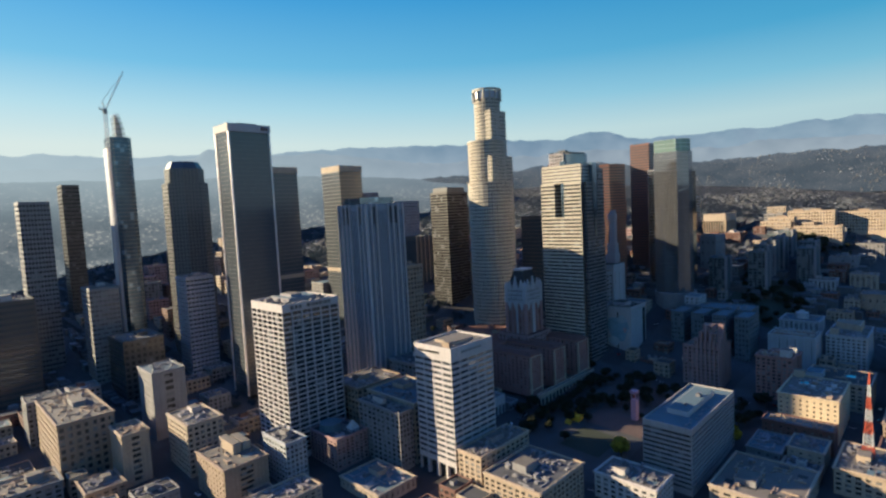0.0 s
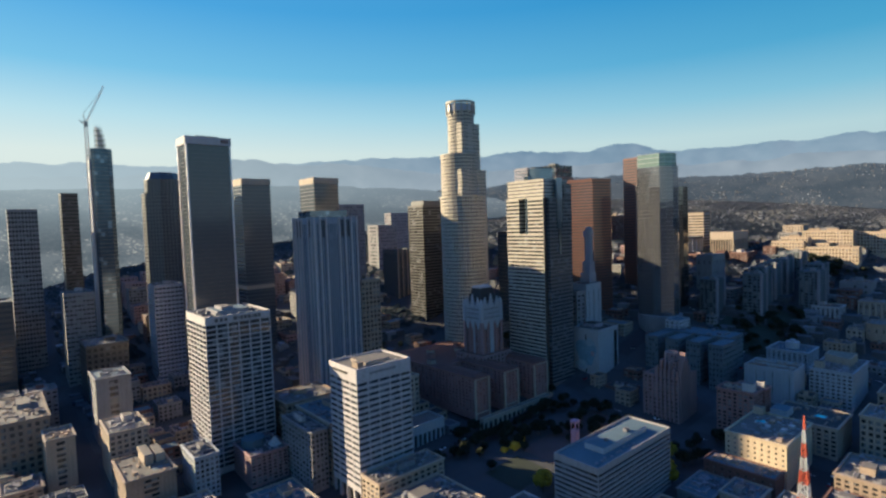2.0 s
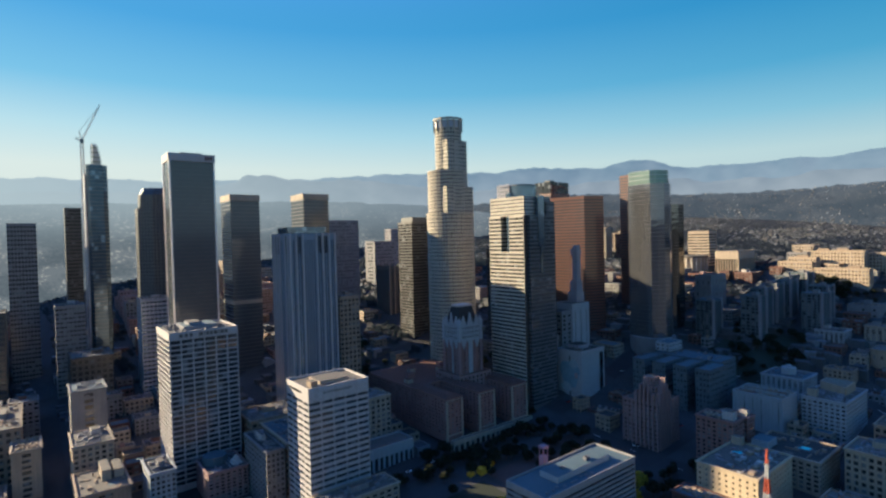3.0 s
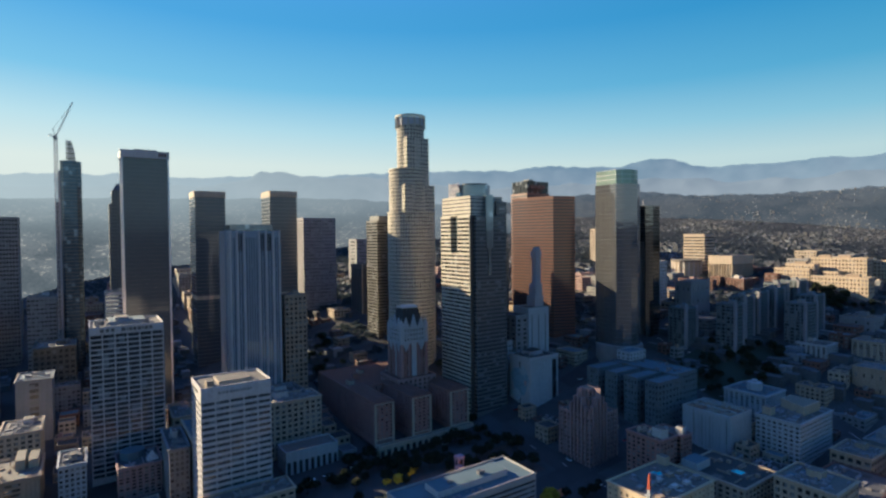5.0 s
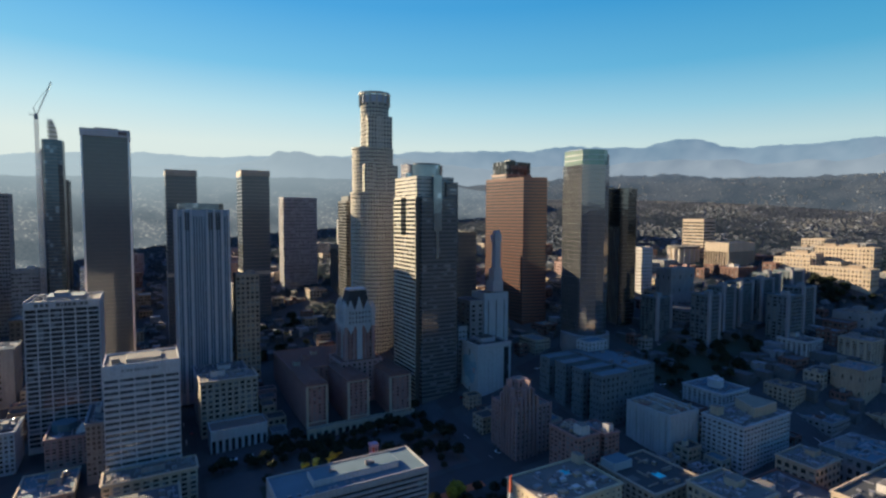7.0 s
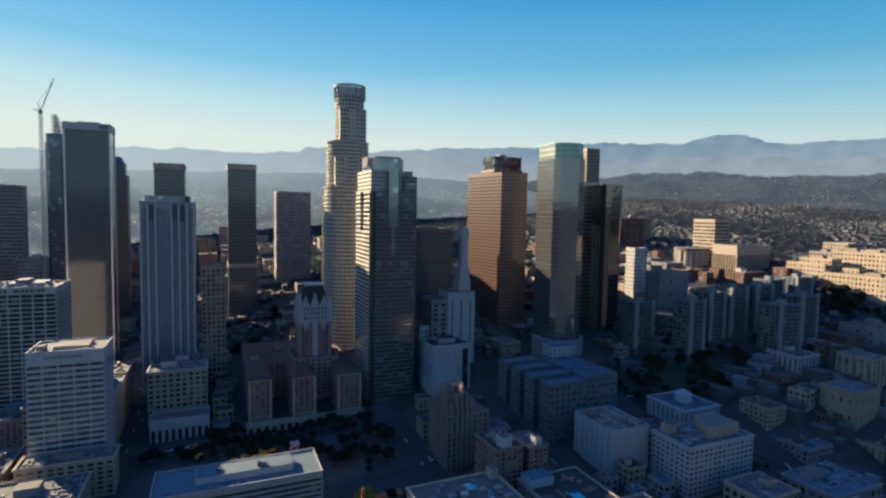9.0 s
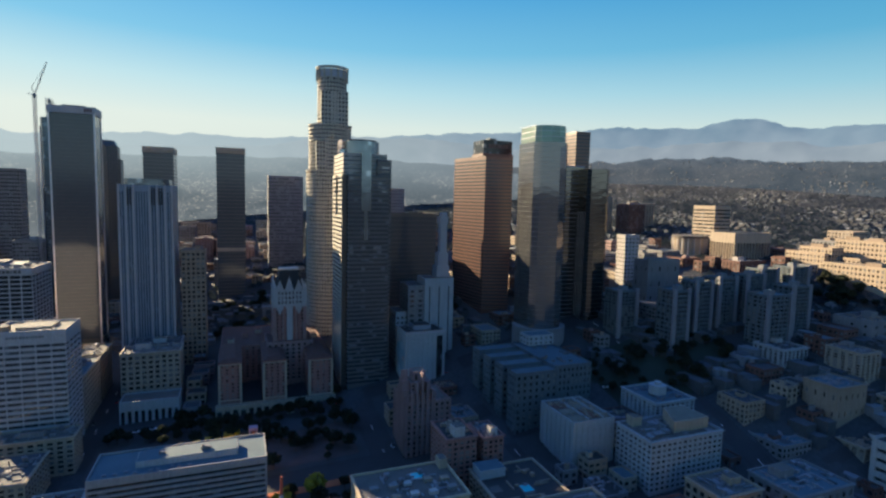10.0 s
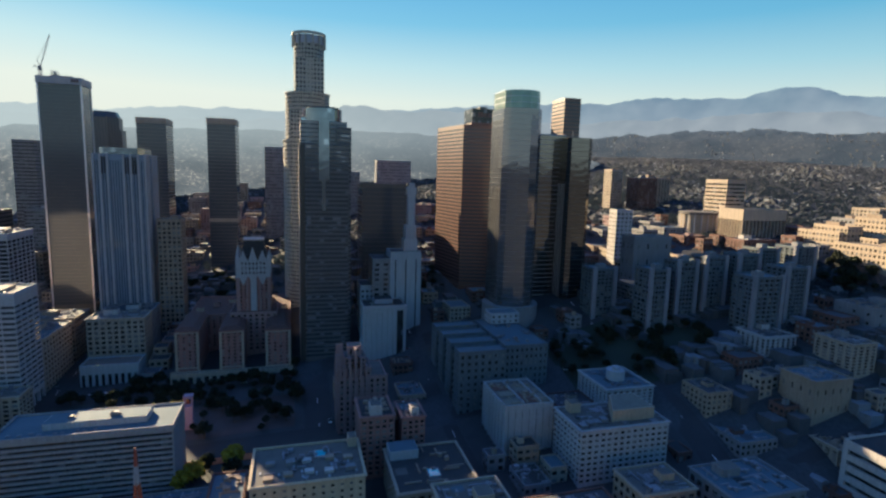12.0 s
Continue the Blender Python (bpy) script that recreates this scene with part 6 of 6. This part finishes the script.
made = 0
cells = [(x, y, 1.0) for x in range(-60, 1000, 27) for y in range(-90, 760, 27)]
cells += [(x, y, 0.8) for x in range(380, 900, 20) for y in range(-90, 330, 20)] + [(x, y, 0.6) for x in range(20, 380, 17) for y in range(140, 600, 17)]
cells += [(x + 9, y + 7, 0.55) for x in range(380, 900, 17) for y in range(-90, 330, 17)]
cells += [(x + 3, y + 12, 0.48) for x in range(400, 860, 15) for y in range(-60, 240, 15)]
cells.sort(key=lambda c: (-c[2], c[0] + c[1]))
for cx, cy, size in cells:
    d = 0.7071 * (cx + cy)
    if d < 235 or d > 800 or made > 390:
        continue
    side = 0.7071 * (cx - cy)
    if abs(side) > 0.95 * d + 60:
        continue
    w, l = rf.uniform(16, 26) * size, rf.uniform(16, 26) * size
    x0, y0 = cx + rf.uniform(0, 3), cy + rf.uniform(0, 3)
    x1, y1 = x0 + w, y0 + l
    if any(x0 < b + 1 and x1 > a - 1 and y0 < q + 1 and y1 > p - 1 for a, b, p, q in TAKEN) or on_street(x0, x1, y0, y1):
        continue
    if 262 < x1 and x0 < 420 and y1 > 146 and y0 < 232:
        continue
    if (590 < x1 and x0 < 695 and 108 < y1 and y0 < 178) or (300 < x1 and x0 < 374 and 366 < y1 and y0 < 456) or (800 < x1 and x0 < 835 and 88 < y1 and y0 < 158):
        continue
    g = ground_z(cx, cy)
    h = rf.choice((7, 10, 12, 15, 20, 26)) if d < 600 else rf.choice((6, 8, 10, 13, 18))
    if x0 > 440 and y0 < 60:
        h = min(h, 12)
    if cy > 430 and cx < 330 and size == 1:
        h = rf.choice((10, 14, 18, 24, 34))
    elif d < 330 or size < 1:
        h = min(h, 13)
    wall = rf.choice((BRICK, GREYCONC, TAN, BRICK, GREYCONC, BUFF)) if cx > 440 and cy < 330 else rf.choice(FILLWALLS)
    b = block("city_building", FILLWORDS[wall] + " city building with flat roof and small windows", "building", x0, x1, y0, y1, g - 5, g + h, wall, GLASSOLD,
              max(2, int(w / 3.4)), max(2, int(l / 3.4)), max(1, int(h / 3.6)), fw=rf.uniform(0.5, 0.72), fh=rf.uniform(0.5, 0.62), depth=0.3, foot=5.5, head=1.4, roof=rf.choice(FILLROOFS), most=0,
              east=x1 < 420, parapet=0.8, group="smaller city buildings")
    if rf.random() < 0.55 * size:
        px, py = x0 + w * rf.uniform(0.15, 0.5), y0 + l * rf.uniform(0.15, 0.5)
        penthouse(b, px, px + w * 0.25, py, py + l * 0.25, g + h - 0.8, g + h + rf.uniform(1, 2.5), rf.choice(FILLWALLS), rf.choice(FILLROOFS))
    if d < 520 and size > 0.6:
        ductwork(b, x0 + 1, x1 - 1, y0 + 1, y1 - 1, g + h - 0.8, 12)
    if d < 400 and size == 1:
        clutter(x0 + 2, x1 - 2, y0 + 2, y1 - 2, g + h - 0.8, rf.choice((0, 1, 2)))
    TAKEN.append((x0, x1, y0, y1))
    made += 1


# ---- the far city ----
def island_material(name, stops, rough=0.9):
    m, n, l, p = principled(name)
    geo = n.new("ShaderNodeNewGeometry")
    ramp = n.new("ShaderNodeValToRGB")
    ramp.color_ramp.interpolation = "CONSTANT"
    e = ramp.color_ramp.elements
    e[0].color, e[0].position = rgb(stops[0]), 0.0
    e[1].color, e[1].position = rgb(stops[-1]), 1 - 1 / len(stops)
    for i, c in enumerate(stops[1:-1], 1):
        e.new(i / len(stops)).color = rgb(c)
    tex = n.new("ShaderNodeTexNoise")
    tex.inputs["Scale"].default_value = 0.5
    l.new(geo.outputs["Position"], tex.inputs["Vector"])
    mix = n.new("ShaderNodeMixRGB")
    mix.blend_type, mix.inputs[0].default_value = "OVERLAY", 0.3
    l.new(geo.outputs["Random Per Island"], ramp.inputs[0])
    l.new(ramp.outputs[0], mix.inputs[1])
    l.new(tex.outputs["Fac"], mix.inputs[2])
    l.new(mix.outputs[0], p.inputs["Base Color"])
    p.inputs["Roughness"].default_value = rough
    return m


# Wall and leaf colours are shifted to blue-grey to imitate distance haze.
HOUSES = island_material("house walls with haze tint", ((0.063, 0.066, 0.073), (0.054, 0.057, 0.065), (0.072, 0.075, 0.082), (0.060, 0.056, 0.059), (0.051, 0.055, 0.065), (0.069, 0.066, 0.068), (0.063, 0.059, 0.061), (0.162, 0.168, 0.183)))
FARLEAF = leaf_material("far trees with haze tint", (0.022, 0.031, 0.037), (0.036, 0.046, 0.052))


def far_city():
    rng = random.Random(29)
    houses, sheds, leaves = Mesh(), Mesh(), Mesh()
    for k in range(110000):
        r = 480 + 900 * (k / 110000) ** 0.68
        s = max(0.15, 0.86 - r / 1750)
        a = radians(rng.uniform(-42, 110))
        x, y = CENTRE[0] + r * math.sin(a), CENTRE[1] + r * math.cos(a)
        row = 34 * s
        x = math.floor(x / row) * row + rng.choice((0.18, 0.6)) * row + rng.uniform(-0.5, 0.5)
        near = 0.7071 * (x + y) < 640
        if 0.7071 * (x + y) < 420 or not free(x, y, 3 if near else 5) or (near and on_street(x - 2, x + 2, y - 2, y + 2)):
            continue
        patch = noise.noise((x * 0.009, y * 0.009, 1.0)) + 0.5 * noise.noise((x * 0.025, y * 0.025, 4.0))
        kind = rng.random() * lerp_table(patch, (-0.15, 0.37), (0.02, 0.55), (0.25, 0.85), (0.5, 1.0))
        if near:
            kind = 0.1 if patch > 0.22 else rng.choice((0.6, 0.95, 0.95))
        z = ground_z(x, y)
        if r > 1180:
            z = max(z, swell((r - 1180) / 400, x, y, 140, foothill(math.degrees(math.atan2(x - CENTRE[0], y - CENTRE[1]))), 2.3, 1.6))
            if rng.random() < (r - 1180) / 260:
                continue
        if kind < 0.34:
            q0 = rng.uniform(3, 5.5) * s
            for _ in range(5):
                c = Vector((x + rng.uniform(-q0, q0), y + rng.uniform(-q0, q0), z + rng.uniform(1.5, 7) * s))
                q = q0 * rng.uniform(0.5, 0.9)
                leaves.poly((c.x - q, c.y, c.z - q * 0.6), (c.x + q * 0.3, c.y - q, c.z - q * 0.2), (c.x + q, c.y + q * 0.2, c.z + q * 0.3), (c.x, c.y + q * 0.5, c.z + q))
        elif kind < 0.82:
            w, d, h = rng.uniform(2.6, 5) * s, rng.uniform(4, 7.5) * s, rng.uniform(2.8, 5) * s
            k0 = len(houses.v)
            houses.v.extend(((x - w, y - d, z - 3), (x + w, y - d, z - 3), (x + w, y + d, z - 3), (x - w, y + d, z - 3), (x - w, y - d, z + h), (x + w, y - d, z + h), (x + w, y + d, z + h), (x - w, y + d, z + h),
                             (x, y - d, z + h + w * 0.35), (x, y + d, z + h + w * 0.35)))
            houses.f.extend(tuple(k0 + i for i in q) for q in ((0, 1, 5, 8, 4), (1, 2, 6, 5), (2, 3, 7, 9, 6), (3, 0, 4, 7), (5, 6, 9, 8), (7, 4, 8, 9)))
        else:
            w, d, h = rng.uniform(4.5, 10) * s, rng.uniform(6, 14) * s, rng.uniform(5, 12) * s
            sheds.box(x - w, x + w, y - d, y + d, z - 4, z + h)
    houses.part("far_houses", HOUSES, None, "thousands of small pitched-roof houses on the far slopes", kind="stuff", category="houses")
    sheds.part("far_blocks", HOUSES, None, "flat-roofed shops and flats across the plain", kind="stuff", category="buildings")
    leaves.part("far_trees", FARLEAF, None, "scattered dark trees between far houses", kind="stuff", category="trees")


far_city()
